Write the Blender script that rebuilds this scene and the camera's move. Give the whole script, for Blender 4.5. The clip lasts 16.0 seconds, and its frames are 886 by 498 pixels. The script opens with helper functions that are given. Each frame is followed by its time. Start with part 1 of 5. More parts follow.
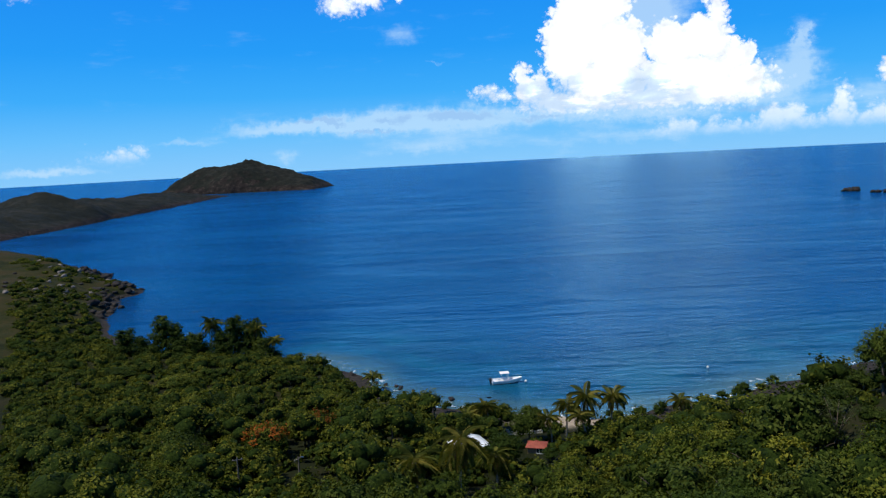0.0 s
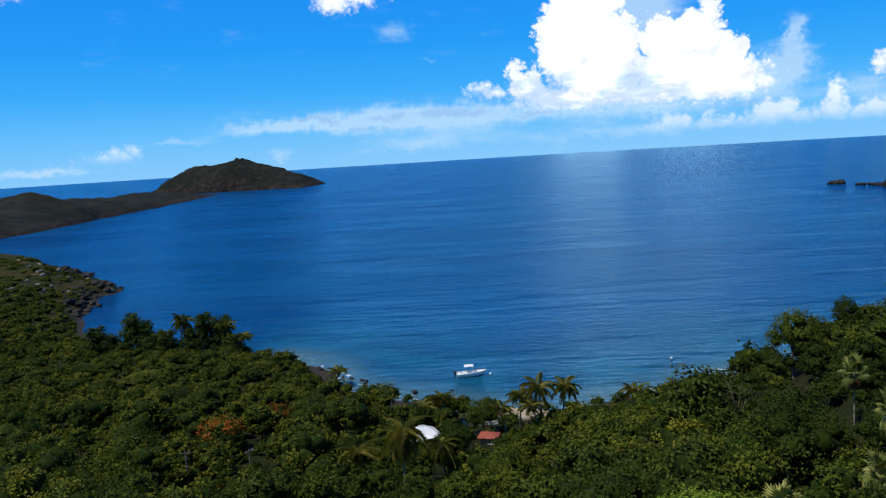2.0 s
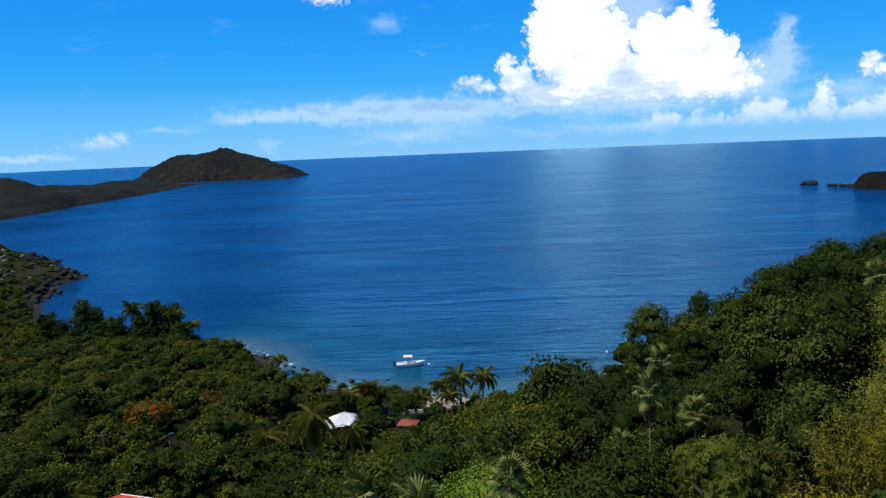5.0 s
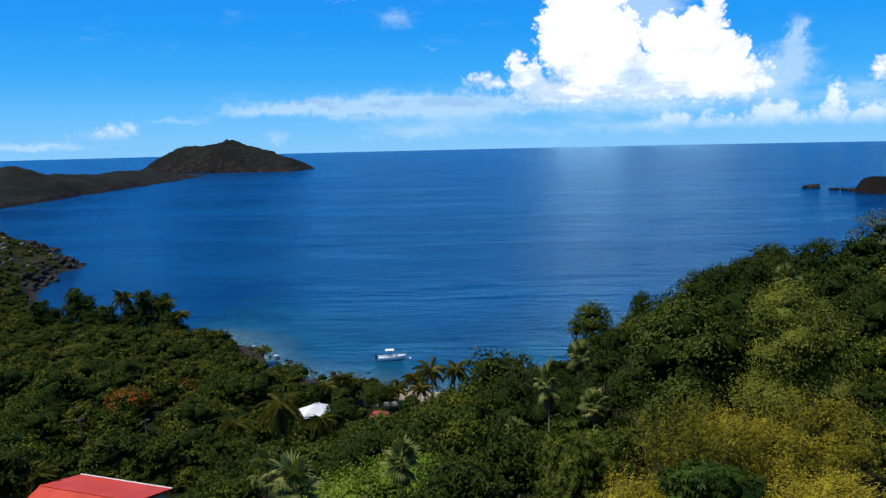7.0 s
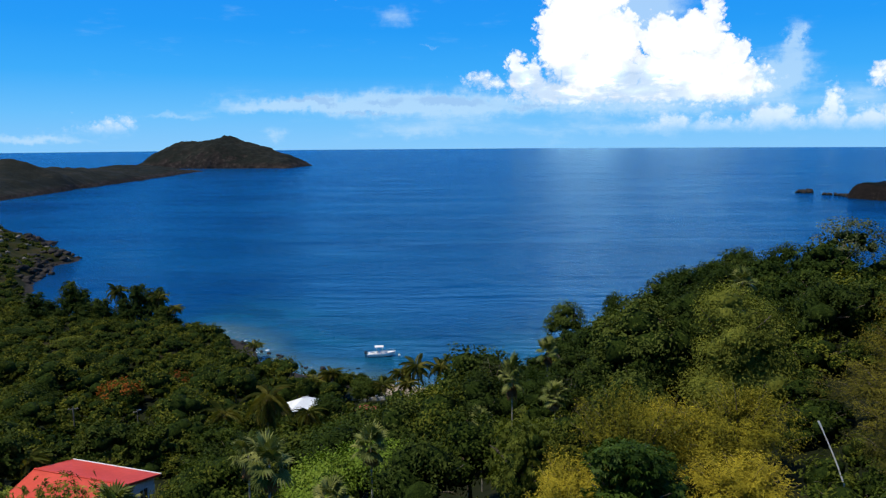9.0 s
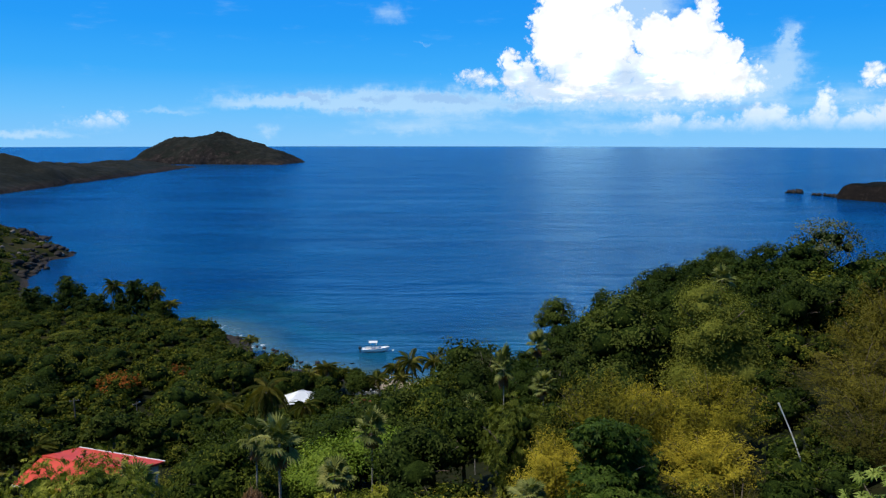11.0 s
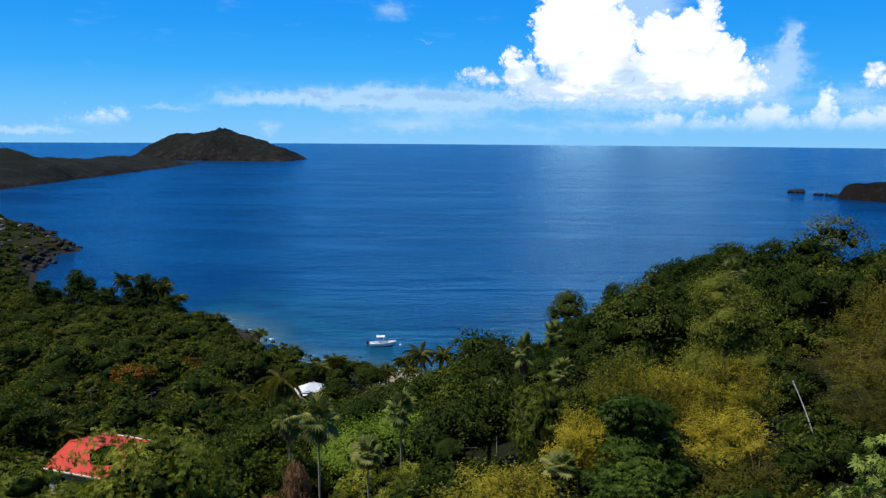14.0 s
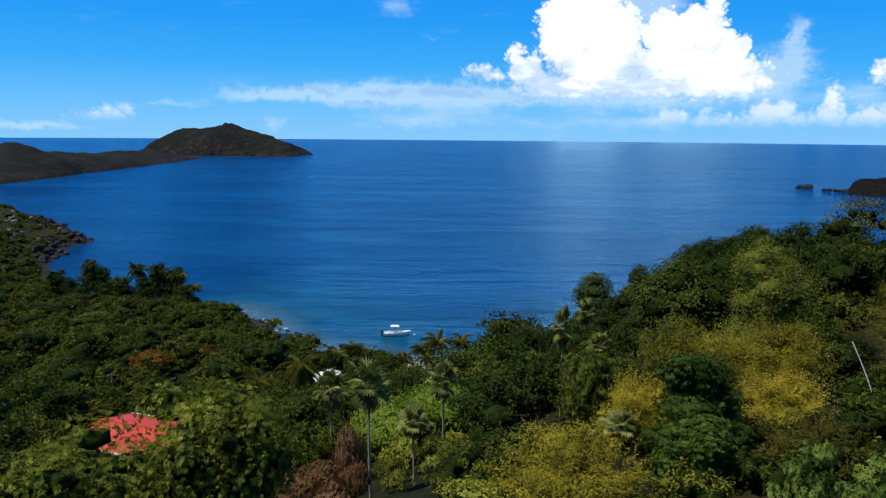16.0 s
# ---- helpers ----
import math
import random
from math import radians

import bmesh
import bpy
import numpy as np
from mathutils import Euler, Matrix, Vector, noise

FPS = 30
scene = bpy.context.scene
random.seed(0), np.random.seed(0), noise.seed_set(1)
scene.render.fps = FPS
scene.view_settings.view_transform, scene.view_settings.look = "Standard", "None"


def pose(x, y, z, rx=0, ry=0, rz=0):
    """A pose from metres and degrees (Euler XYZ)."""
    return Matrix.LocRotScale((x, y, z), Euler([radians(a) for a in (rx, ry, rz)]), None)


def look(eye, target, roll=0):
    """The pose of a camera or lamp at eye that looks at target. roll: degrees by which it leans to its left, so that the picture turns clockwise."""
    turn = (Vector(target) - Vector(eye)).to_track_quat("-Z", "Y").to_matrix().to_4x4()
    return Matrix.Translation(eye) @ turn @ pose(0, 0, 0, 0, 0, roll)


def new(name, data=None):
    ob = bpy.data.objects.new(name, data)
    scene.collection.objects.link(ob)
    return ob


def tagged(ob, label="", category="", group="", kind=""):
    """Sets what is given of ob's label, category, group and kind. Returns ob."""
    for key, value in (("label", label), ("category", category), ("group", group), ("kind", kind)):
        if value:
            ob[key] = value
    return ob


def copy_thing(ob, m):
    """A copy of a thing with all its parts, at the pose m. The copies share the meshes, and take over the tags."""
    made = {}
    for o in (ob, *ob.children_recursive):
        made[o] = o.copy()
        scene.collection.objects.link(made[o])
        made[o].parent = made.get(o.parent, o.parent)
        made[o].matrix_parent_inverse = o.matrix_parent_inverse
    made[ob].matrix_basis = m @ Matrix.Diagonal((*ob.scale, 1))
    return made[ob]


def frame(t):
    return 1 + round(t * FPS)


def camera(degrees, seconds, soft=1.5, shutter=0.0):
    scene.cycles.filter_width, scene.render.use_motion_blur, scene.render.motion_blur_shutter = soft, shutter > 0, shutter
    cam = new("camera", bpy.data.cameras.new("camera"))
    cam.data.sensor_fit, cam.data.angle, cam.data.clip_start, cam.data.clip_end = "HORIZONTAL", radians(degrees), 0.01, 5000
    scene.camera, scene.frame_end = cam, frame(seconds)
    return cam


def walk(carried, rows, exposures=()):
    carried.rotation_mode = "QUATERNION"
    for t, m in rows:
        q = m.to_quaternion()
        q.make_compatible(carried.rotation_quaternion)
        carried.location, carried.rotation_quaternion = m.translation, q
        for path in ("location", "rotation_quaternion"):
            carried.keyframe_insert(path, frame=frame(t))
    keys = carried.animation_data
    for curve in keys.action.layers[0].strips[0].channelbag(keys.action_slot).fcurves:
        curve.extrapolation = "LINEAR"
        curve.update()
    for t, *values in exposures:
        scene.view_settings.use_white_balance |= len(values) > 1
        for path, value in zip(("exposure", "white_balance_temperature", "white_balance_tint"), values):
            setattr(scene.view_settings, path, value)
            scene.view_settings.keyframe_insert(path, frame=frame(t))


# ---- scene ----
cam = camera(61.4, 16.0, soft=1.25)
PATH = [
    (0, (6.08, -4.05, 51.468), (5.961, -2.069, 51.222), -2.97),
    (0.5, (7.92, -4.406, 51.205), (7.8, -2.425, 50.958), -3.26),
    (1, (9.56, -4.467, 51.089), (9.448, -2.486, 50.837), -3.38),
    (1.5, (11.325, -4.584, 50.787), (11.213, -2.603, 50.535), -3.4),
    (2, (13.267, -4.663, 50.499), (13.16, -2.683, 50.245), -3.47),
    (2.5, (15.249, -4.785, 50.365), (15.146, -2.804, 50.105), -3.63),
    (3, (17.226, -5.066, 50.201), (17.125, -3.086, 49.938), -3.31),
    (3.5, (19.128, -5.412, 50.057), (19.033, -3.432, 49.793), -3.12),
    (4, (20.95, -5.934, 50.039), (20.862, -3.954, 49.774), -2.86),
    (6.3, (27.826, -9.429, 50.56), (27.745, -7.45, 50.278), -1.7),
    (6.5, (28.411, -9.622, 50.569), (28.323, -7.644, 50.287), -1.6),
    (7, (29.673, -10.083, 50.58), (29.581, -8.105, 50.297), -1.3),
    (7.5, (30.352, -10.655, 50.655), (30.262, -8.677, 50.371), -0.9),
    (8, (30.909, -11.422, 50.787), (30.822, -9.444, 50.502), -0.8),
    (8.5, (31.168, -12.316, 50.945), (31.085, -10.338, 50.66), -0.4),
    (9, (31.372, -13.139, 51.056), (31.289, -11.161, 50.77), -0.4),
    (9.2, (31.388, -13.471, 51.077), (31.311, -11.493, 50.792), -0.4),
    (11.3, (31.199, -16.466, 51.506), (31.137, -14.489, 51.213), 0.1),
    (11.5, (31.188, -16.725, 51.518), (31.121, -14.747, 51.228), 0.3),
    (12, (31.018, -17.452, 51.529), (30.954, -15.474, 51.238), 0.3),
    (12.5, (30.796, -18.161, 51.474), (30.734, -16.183, 51.183), 0.3),
    (13, (30.509, -18.352, 51.476), (30.446, -16.375, 51.183), 0.3),
    (13.5, (30.102, -18.246, 51.472), (30.04, -16.269, 51.177), 0.3),
    (14, (29.64, -18.403, 51.292), (29.576, -16.427, 50.994), 0.4),
    (14.5, (29.178, -18.7, 50.895), (29.11, -16.724, 50.595), 0.4),
    (15, (28.529, -19.074, 50.23), (28.456, -17.099, 49.927), 0.4),
    (15.5, (27.928, -18.945, 49.886), (27.851, -16.97, 49.581), 0.5),
    (16, (27.224, -18.823, 49.714), (27.148, -16.848, 49.406), 0.5),
]
walk(cam, [(t, look(eye, target, roll)) for t, eye, target, roll in PATH])

# ---- daylight: high sun on the left, blue sky with tall cumulus ----
SUN_ELEVATION, SUN_AZIMUTH = 63.0, -106.0


class Nodes:
    """Short hand for building a node tree."""

    def __init__(self, tree):
        self.tree = tree
        self.tree.nodes.clear()

    def add(self, kind, inputs=(), **settings):
        node = self.tree.nodes.new(kind)
        if "operation" in settings:
            node.operation = settings["operation"]
        if "use_clamp" in settings:
            node.use_clamp = settings["use_clamp"]
        if "data_type" in settings:
            node.data_type, node.blend_type = settings["data_type"], settings["blend_type"]
        if "interpolation_type" in settings:
            node.interpolation_type = settings["interpolation_type"]
        if "attribute_name" in settings:
            node.attribute_name = settings["attribute_name"]
        for key, value in dict(inputs).items():
            if isinstance(value, bpy.types.NodeSocket):
                self.tree.links.new(value, node.inputs[key])
            else:
                node.inputs[key].default_value = value
        return node

    def math(self, op, a, b=0.0, c=0.0, clamp=False):
        return self.add("ShaderNodeMath", {0: a, 1: b, 2: c}, operation=op, use_clamp=clamp).outputs[0]

    def vec(self, op, a, b=(0, 0, 0), c=(0, 0, 0)):
        node = self.add("ShaderNodeVectorMath", {0: a, 1: b, 2: c}, operation=op)
        return node.outputs["Value"] if op in ("DOT_PRODUCT", "LENGTH", "DISTANCE") else node.outputs[0]

    def mix(self, fac, a, b, blend="MIX"):
        node = self.add("ShaderNodeMix", {0: fac, 6: a, 7: b}, data_type="RGBA", blend_type=blend)
        return node.outputs[2]

    def noise(self, vector, scale, detail=4.0, rough=0.55, distortion=0.0):
        return self.add("ShaderNodeTexNoise", {"Vector": vector, "Scale": scale, "Detail": detail, "Roughness": rough, "Distortion": distortion})

    def ramp(self, fac, stops):
        node = self.add("ShaderNodeValToRGB", {0: fac})
        while len(node.color_ramp.elements) < len(stops):
            node.color_ramp.elements.new(0.5)
        for element, (place, colour) in zip(node.color_ramp.elements, stops):
            element.position, element.color = place, colour if len(colour) == 4 else (*colour, 1)
        return node.outputs[0]

    def span(self, value, a, b, c=0.0, d=1.0, smooth=True):
        return self.add("ShaderNodeMapRange", {0: value, 1: a, 2: b, 3: c, 4: d}, interpolation_type="SMOOTHSTEP" if smooth else "LINEAR").outputs[0]


world = bpy.data.worlds.new("sky")
scene.world = world
world.use_nodes = True
w = Nodes(world.node_tree)
sky = w.add("ShaderNodeTexSky")
sky.sky_type, sky.sun_disc, sky.sun_elevation, sky.sun_rotation = "NISHITA", False, radians(SUN_ELEVATION), radians(SUN_AZIMUTH)
sky.altitude, sky.air_density, sky.dust_density, sky.ozone_density = 30.0, 1.0, 0.3, 4.0
ray = w.add("ShaderNodeTexCoord").outputs["Generated"]
xyz = w.add("ShaderNodeSeparateXYZ", {0: ray})
azimuth = w.math("MULTIPLY", w.math("ARCTAN2", xyz.outputs[0], xyz.outputs[1]), 57.2958)
height = w.math("MULTIPLY", w.math("ARCSINE", xyz.outputs[2]), 57.2958)
# deep tropical blue overhead, milky towards the horizon
tint = w.ramp(w.span(height, -2.0, 40.0, smooth=False), [(0.0, (0.30, 0.64, 1.0)), (0.10, (0.125, 0.52, 1.0)), (0.165, (0.035, 0.41, 0.98)), (0.24, (0.010, 0.33, 0.95)), (0.36, (0.005, 0.26, 0.91)), (1.0, (0.045, 0.15, 0.42))])
blue = w.mix(0.96, w.vec("MULTIPLY", sky.outputs[0], (0.1, 0.1, 0.1)), tint)
flat = w.add("ShaderNodeCombineXYZ", {0: azimuth, 1: height}).outputs[0]
rough_a = w.vec("SUBTRACT", w.noise(flat, 0.55, 5.0, 0.6).outputs["Color"], (0.5, 0.5, 0.5))
rough_b = w.vec("SUBTRACT", w.noise(flat, 2.2, 4.0, 0.6).outputs["Color"], (0.5, 0.5, 0.5))
ragged = w.vec("ADD", w.vec("MULTIPLY_ADD", rough_a, (0.7, 0.6, 0), flat), w.vec("MULTIPLY", rough_b, (0.35, 0.35, 0)))
wispy = w.vec("ADD", w.vec("MULTIPLY_ADD", rough_a, (2.2, 1.7, 0), flat), w.vec("MULTIPLY", rough_b, (0.8, 0.7, 0)))
cover = {"dense": -5.0, "veil": 0.0, "grey": 0.0}


def cloud(a, e, ra, re, weight=1.0, layer="dense"):
    """One billow of cloud: bearing and height of its middle, half width and half height, all in degrees."""
    if layer == "dense":
        # how far inside the billow, in degrees; billows run together softly
        local = w.vec("MULTIPLY_ADD", ragged, (1 / ra, 1 / re, 0), (-a / ra, -e / re, 0))
        inside = w.math("MULTIPLY_ADD", w.vec("LENGTH", local), -min(ra, re), min(ra, re))
        cover[layer] = w.math("SMOOTH_MAX", cover[layer], inside, 0.22)
    else:
        ra, re = ra * 1.25, re * 1.25
        local = w.vec("MULTIPLY_ADD", wispy, (1 / ra, 1 / re, 0), (-a / ra, -e / re, 0))
        cover[layer] = w.math("MULTIPLY_ADD", w.math("POWER", 0.14, w.vec("DOT_PRODUCT", local, local)), weight, cover[layer])


cloud(0.4, 4.6, 1.10, 0.49)
cloud(1.2, 4.3, 0.93, 0.41)
cloud(3.1, 5.7, 0.63, 0.89)
cloud(3.9, 4.5, 1.42, 1.14)
cloud(5.2, 3.7, 2.08, 0.82)
cloud(6.7, 7.1, 2.12, 2.44)
cloud(6.1, 8.5, 1.55, 1.25)
cloud(7.5, 9.3, 2.26, 2.30)
cloud(9.2, 10.5, 1.99, 2.25)
cloud(10.0, 7.2, 2.39, 2.14)
cloud(9.2, 4.9, 3.61, 1.68)
cloud(13.6, 8.2, 1.08, 0.84)
cloud(13.9, 6.9, 1.85, 1.85)
cloud(16.0, 7.4, 1.87, 1.59)
cloud(17.0, 8.8, 0.82, 1.70)
cloud(17.2, 10.0, 0.59, 0.88)
cloud(16.8, 6.9, 1.49, 1.29)
cloud(18.2, 5.8, 1.47, 1.22)
cloud(14.8, 4.9, 4.15, 1.64)
cloud(18.6, 4.6, 1.83, 1.07)
cloud(7.2, 3.5, 4.48, 0.90)
cloud(12.1, 3.6, 5.05, 0.96)
cloud(17.1, 3.8, 3.70, 1.27)
cloud(13.6, 1.0, 1.26, 0.49)
cloud(14.6, 1.1, 1.07, 0.76)
cloud(16.9, 0.8, 1.05, 0.65)
cloud(18.1, 1.0, 0.94, 0.54)
cloud(19.7, 0.7, 1.38, 0.69)
cloud(20.7, 1.1, 1.35, 1.15)
cloud(21.8, 1.5, 1.06, 0.93)
cloud(22.4, 0.8, 1.57, 0.82)
cloud(23.8, 0.7, 1.29, 0.62)
cloud(24.7, 1.1, 1.10, 1.01)
cloud(25.0, 2.1, 0.55, 1.00)
cloud(24.9, 2.7, 0.34, 0.61)
cloud(26.2, 0.7, 0.99, 0.70)
cloud(27.1, 1.0, 1.05, 0.99)
cloud(27.9, 0.8, 1.02, 1.08)
cloud(29.0, 0.9, 1.54, 1.46)
cloud(27.5, 4.2, 0.55, 0.68)
cloud(28.1, 3.9, 0.79, 0.49)
cloud(-26.7, 0.9, 1.46, 0.49)
cloud(-25.9, 1.1, 1.13, 0.49)
cloud(-27.7, 0.6, 1.70, 0.32)
cloud(-10.1, 11.3, 1.50, 0.78)
cloud(-8.6, 11.8, 1.59, 0.70)
cloud(-7.4, 12.1, 1.67, 0.46)
cloud(-32.0, 11.9, 0.98, 0.34)
cloud(21.8, 4.6, 1.81, 1.42, 0.75, "veil")
cloud(22.3, 6.8, 0.62, 1.02, 0.7, "veil")
cloud(20.4, 4.1, 2.48, 1.29, 0.8, "veil")
cloud(11.9, 8.7, 2.34, 1.53, 0.8, "veil")
cloud(12.7, 9.8, 3.45, 1.13, 0.6, "veil")
cloud(10.5, 2.6, 12.50, 0.89, 0.7, "veil")
cloud(-13.5, 2.6, 6.69, 0.57, 0.75, "veil")
cloud(-6.7, 3.0, 6.38, 0.91, 0.7, "veil")
cloud(-1.6, 2.5, 4.68, 1.08, 0.6, "veil")
cloud(-4.2, 1.0, 5.56, 0.76, 0.4, "veil")
cloud(-14.8, 0.6, 1.07, 0.58, 0.45, "veil")
cloud(-30.8, 0.3, 3.77, 0.37, 0.6, "veil")
cloud(-22.2, 1.9, 3.08, 0.20, 0.3, "veil")
cloud(-3.1, 7.1, 0.93, 0.16, 0.3, "veil")
cloud(-5.8, 9.1, 1.67, 0.98, 0.35, "veil")
cloud(26.7, 2.4, 2.23, 1.46, 0.35, "veil")
cloud(11.0, 0.8, 10.01, 0.66, 0.4, "veil")
cloud(-12.6, 3.0, 1.91, 0.25, 0.9, "grey")
cloud(-11.2, 2.8, 0.92, 0.29, 0.9, "grey")
cloud(-7.6, 2.8, 1.10, 0.25, 0.8, "grey")
cloud(-5.9, 3.1, 1.10, 0.46, 0.8, "grey")
cloud(-8.5, 2.2, 3.82, 0.17, 0.7, "grey")
cloud(-2.7, 3.0, 1.70, 0.54, 0.95, "grey")
cloud(-0.4, 2.9, 2.13, 0.38, 0.8, "grey")
cloud(4.3, 2.5, 2.93, 0.25, 0.7, "grey")
cloud(11.6, 4.9, 1.98, 0.32, 0.6, "grey")
cloud(19.8, 2.2, 3.22, 0.31, 0.6, "grey")
lump = w.noise(flat, 0.9, 6.0, 0.62).outputs["Fac"]
# cauliflower edges: round bulges with creases between them
bulge = w.math("ABSOLUTE", w.math("SUBTRACT", w.noise(flat, 0.75, 2.0, 0.5).outputs["Fac"], 0.5))
small_bulge = w.math("ABSOLUTE", w.math("SUBTRACT", w.noise(flat, 2.3, 3.0, 0.55).outputs["Fac"], 0.5))
edge = w.math("MULTIPLY_ADD", bulge, 2.6, w.math("MULTIPLY_ADD", small_bulge, 1.5, -0.22))
body = w.math("ADD", cover["dense"], edge)
firm = w.math("MAXIMUM", w.span(height, 4.0, 6.0, 1.0, 0.0), w.span(azimuth, -2.0, -7.0))
dense = w.span(w.math("DIVIDE", w.math("MULTIPLY_ADD", firm, 0.10, body), w.math("MULTIPLY_ADD", firm, 0.9, 1.0)), -0.10, 0.34)
dense = w.math("MULTIPLY", dense, w.span(w.math("MULTIPLY_ADD", lump, 1.2, height), 1.0, 2.2))
veil = w.math("MULTIPLY", w.span(w.math("ADD", cover["veil"], w.math("MULTIPLY_ADD", w.noise(w.vec("MULTIPLY", flat, (0.35, 1.3, 1)), 0.7, 6.0, 0.6).outputs["Fac"], 0.9, -0.45)), 0.05, 0.75), 0.66)
# loose cumulus over the rest of the sky, out of sight
field = w.noise(w.vec("MULTIPLY", flat, (0.035, 0.06, 1)), 1.0, 6.0, 0.6).outputs["Fac"]
elsewhere = w.math("MULTIPLY", w.span(field, 0.60, 0.74), w.span(w.math("ABSOLUTE", azimuth), 45.0, 60.0))
elsewhere = w.math("MULTIPLY", elsewhere, w.span(height, 2.0, 12.0))
underside = w.math("MULTIPLY", w.span(height, 6.2, 4.4), w.span(azimuth, 17.0, 14.0))
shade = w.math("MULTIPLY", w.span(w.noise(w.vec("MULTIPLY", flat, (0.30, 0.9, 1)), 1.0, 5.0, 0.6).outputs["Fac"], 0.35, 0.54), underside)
thick = w.math("MULTIPLY", w.span(cover["dense"], 0.5, 2.2, 1.0, 6.0), w.math("MULTIPLY_ADD", lump, 0.9, 0.55))
bright = w.vec("SCALE", (1.00, 1.05, 1.10))
bright.node.inputs["Scale"].default_value = 1.0
w.tree.links.new(thick, bright.node.inputs["Scale"])
white = w.mix(w.math("MULTIPLY", shade, 0.8), bright, (0.52, 0.71, 0.96, 1))
low_white = w.mix(w.span(height, 3.6, 1.2), white, (0.66, 0.84, 1.04, 1))
day = w.mix(veil, blue, (0.58, 0.80, 1.0, 1))
grey = w.span(w.math("ADD", cover["grey"], w.math("MULTIPLY_ADD", lump, 0.7, -0.35)), 0.25, 0.8)
day = w.mix(w.math("MULTIPLY", dense, 0.97), day, low_white)
day = w.mix(w.math("MULTIPLY", grey, 0.55), day, (0.27, 0.50, 0.87, 1))
day = w.mix(elsewhere, day, (0.95, 0.98, 1.05, 1))
w.add("ShaderNodeOutputWorld", {0: w.add("ShaderNodeBackground", {0: day, 1: 1.0}).outputs[0]})
sun_data = bpy.data.lights.new("sun", "SUN")
sun_data.energy, sun_data.angle, sun_data.color = 4.5, radians(0.5), (1.0, 0.94, 0.82)
sun = new("sun", sun_data)
sun_way = Vector((math.sin(radians(SUN_AZIMUTH)) * math.cos(radians(SUN_ELEVATION)), math.cos(radians(SUN_AZIMUTH)) * math.cos(radians(SUN_ELEVATION)), math.sin(radians(SUN_ELEVATION))))
sun.matrix_world = look(sun_way * 200, (0, 0, 0))
scene.view_settings.exposure = 0.0


# ---- materials ----
def material(name):
    mat = bpy.data.materials.new(name)
    mat.use_nodes = True
    return mat, Nodes(mat.node_tree)


def finish(n, **inputs):
    """Principled surface from named inputs, joined to the output."""
    names = {"colour": "Base Color", "rough": "Roughness", "metal": "Metallic", "normal": "Normal", "ior": "IOR", "gloss": "Specular IOR Level", "coat": "Coat Weight", "tint": "Specular Tint"}
    shader = n.add("ShaderNodeBsdfPrincipled", {names[k]: v for k, v in inputs.items()})
    n.add("ShaderNodeOutputMaterial", {0: shader.outputs[0]})
    return shader


def bump(n, value, strength, distance):
    return n.add("ShaderNodeBump", {"Height": value, "Strength": strength, "Distance": distance}).outputs[0]


def leaf_material(name, dark, mid, light, patch=0.13, glow=0.20, rough=0.75):
    """Foliage: tone drifts over metres, from plant to plant and from leaf to leaf; some light passes through."""
    mat, n = material(name)
    place = n.add("ShaderNodeNewGeometry")
    drift = n.noise(place.outputs["Position"], patch, 3.0, 0.6).outputs["Fac"]
    plant = n.add("ShaderNodeObjectInfo").outputs["Random"]
    tone = n.math("MULTIPLY_ADD", drift, 1.15, n.math("MULTIPLY_ADD", plant, 0.46, n.math("MULTIPLY", place.outputs["Random Per Island"], 0.26)))
    colour = n.ramp(n.span(tone, 0.53, 1.30, smooth=False), [(0.0, dark), (0.5, mid), (1.0, light)])
    shader = n.add("ShaderNodeBsdfPrincipled", {"Base Color": colour, "Roughness": rough, "Specular IOR Level": 0.08})
    through_leaf = n.add("ShaderNodeBsdfTranslucent", {0: n.mix(1.0, colour, (1.2, 1.25, 0.5, 1), "MULTIPLY")})
    n.add("ShaderNodeOutputMaterial", {0: n.add("ShaderNodeMixShader", {0: glow, 1: shader.outputs[0], 2: through_leaf.outputs[0]}).outputs[0]})
    return mat


def grained(name, a, b, scale, rough=0.8, relief=0.02, stretch=(1, 1, 1), fine=6.0, gloss=0.3, metal=0.0):
    """A surface of two tones with drift and fine grain."""
    mat, n = material(name)
    place = n.vec("MULTIPLY", n.add("ShaderNodeTexCoord").outputs["Object"], stretch)
    big = n.noise(place, scale, 4.0, 0.6).outputs["Fac"]
    small = n.noise(place, scale * fine, 4.0, 0.65).outputs["Fac"]
    tone = n.math("MULTIPLY_ADD", big, 0.6, n.math("MULTIPLY", small, 0.4))
    finish(n, colour=n.ramp(n.span(tone, 0.36, 0.64), [(0.0, a), (1.0, b)]), rough=rough, gloss=gloss, metal=metal, normal=bump(n, small, 0.6, relief))
    return mat


LEAF = leaf_material("leaf_green", (0.013, 0.025, 0.003), (0.050, 0.070, 0.007), (0.165, 0.162, 0.018))
LEAF_DARK = leaf_material("leaf_dark", (0.010, 0.022, 0.003), (0.026, 0.045, 0.006), (0.068, 0.090, 0.012))
LEAF_LIME = leaf_material("leaf_lime", (0.085, 0.14, 0.014), (0.155, 0.225, 0.026), (0.26, 0.32, 0.055), patch=0.4)
LEAF_OLIVE = leaf_material("leaf_olive", (0.034, 0.050, 0.006), (0.078, 0.094, 0.011), (0.16, 0.16, 0.024))
LEAF_BRIGHT = leaf_material("leaf_bright", (0.044, 0.062, 0.008), (0.160, 0.180, 0.022), (0.42, 0.415, 0.068), patch=1.3, glow=0.34)
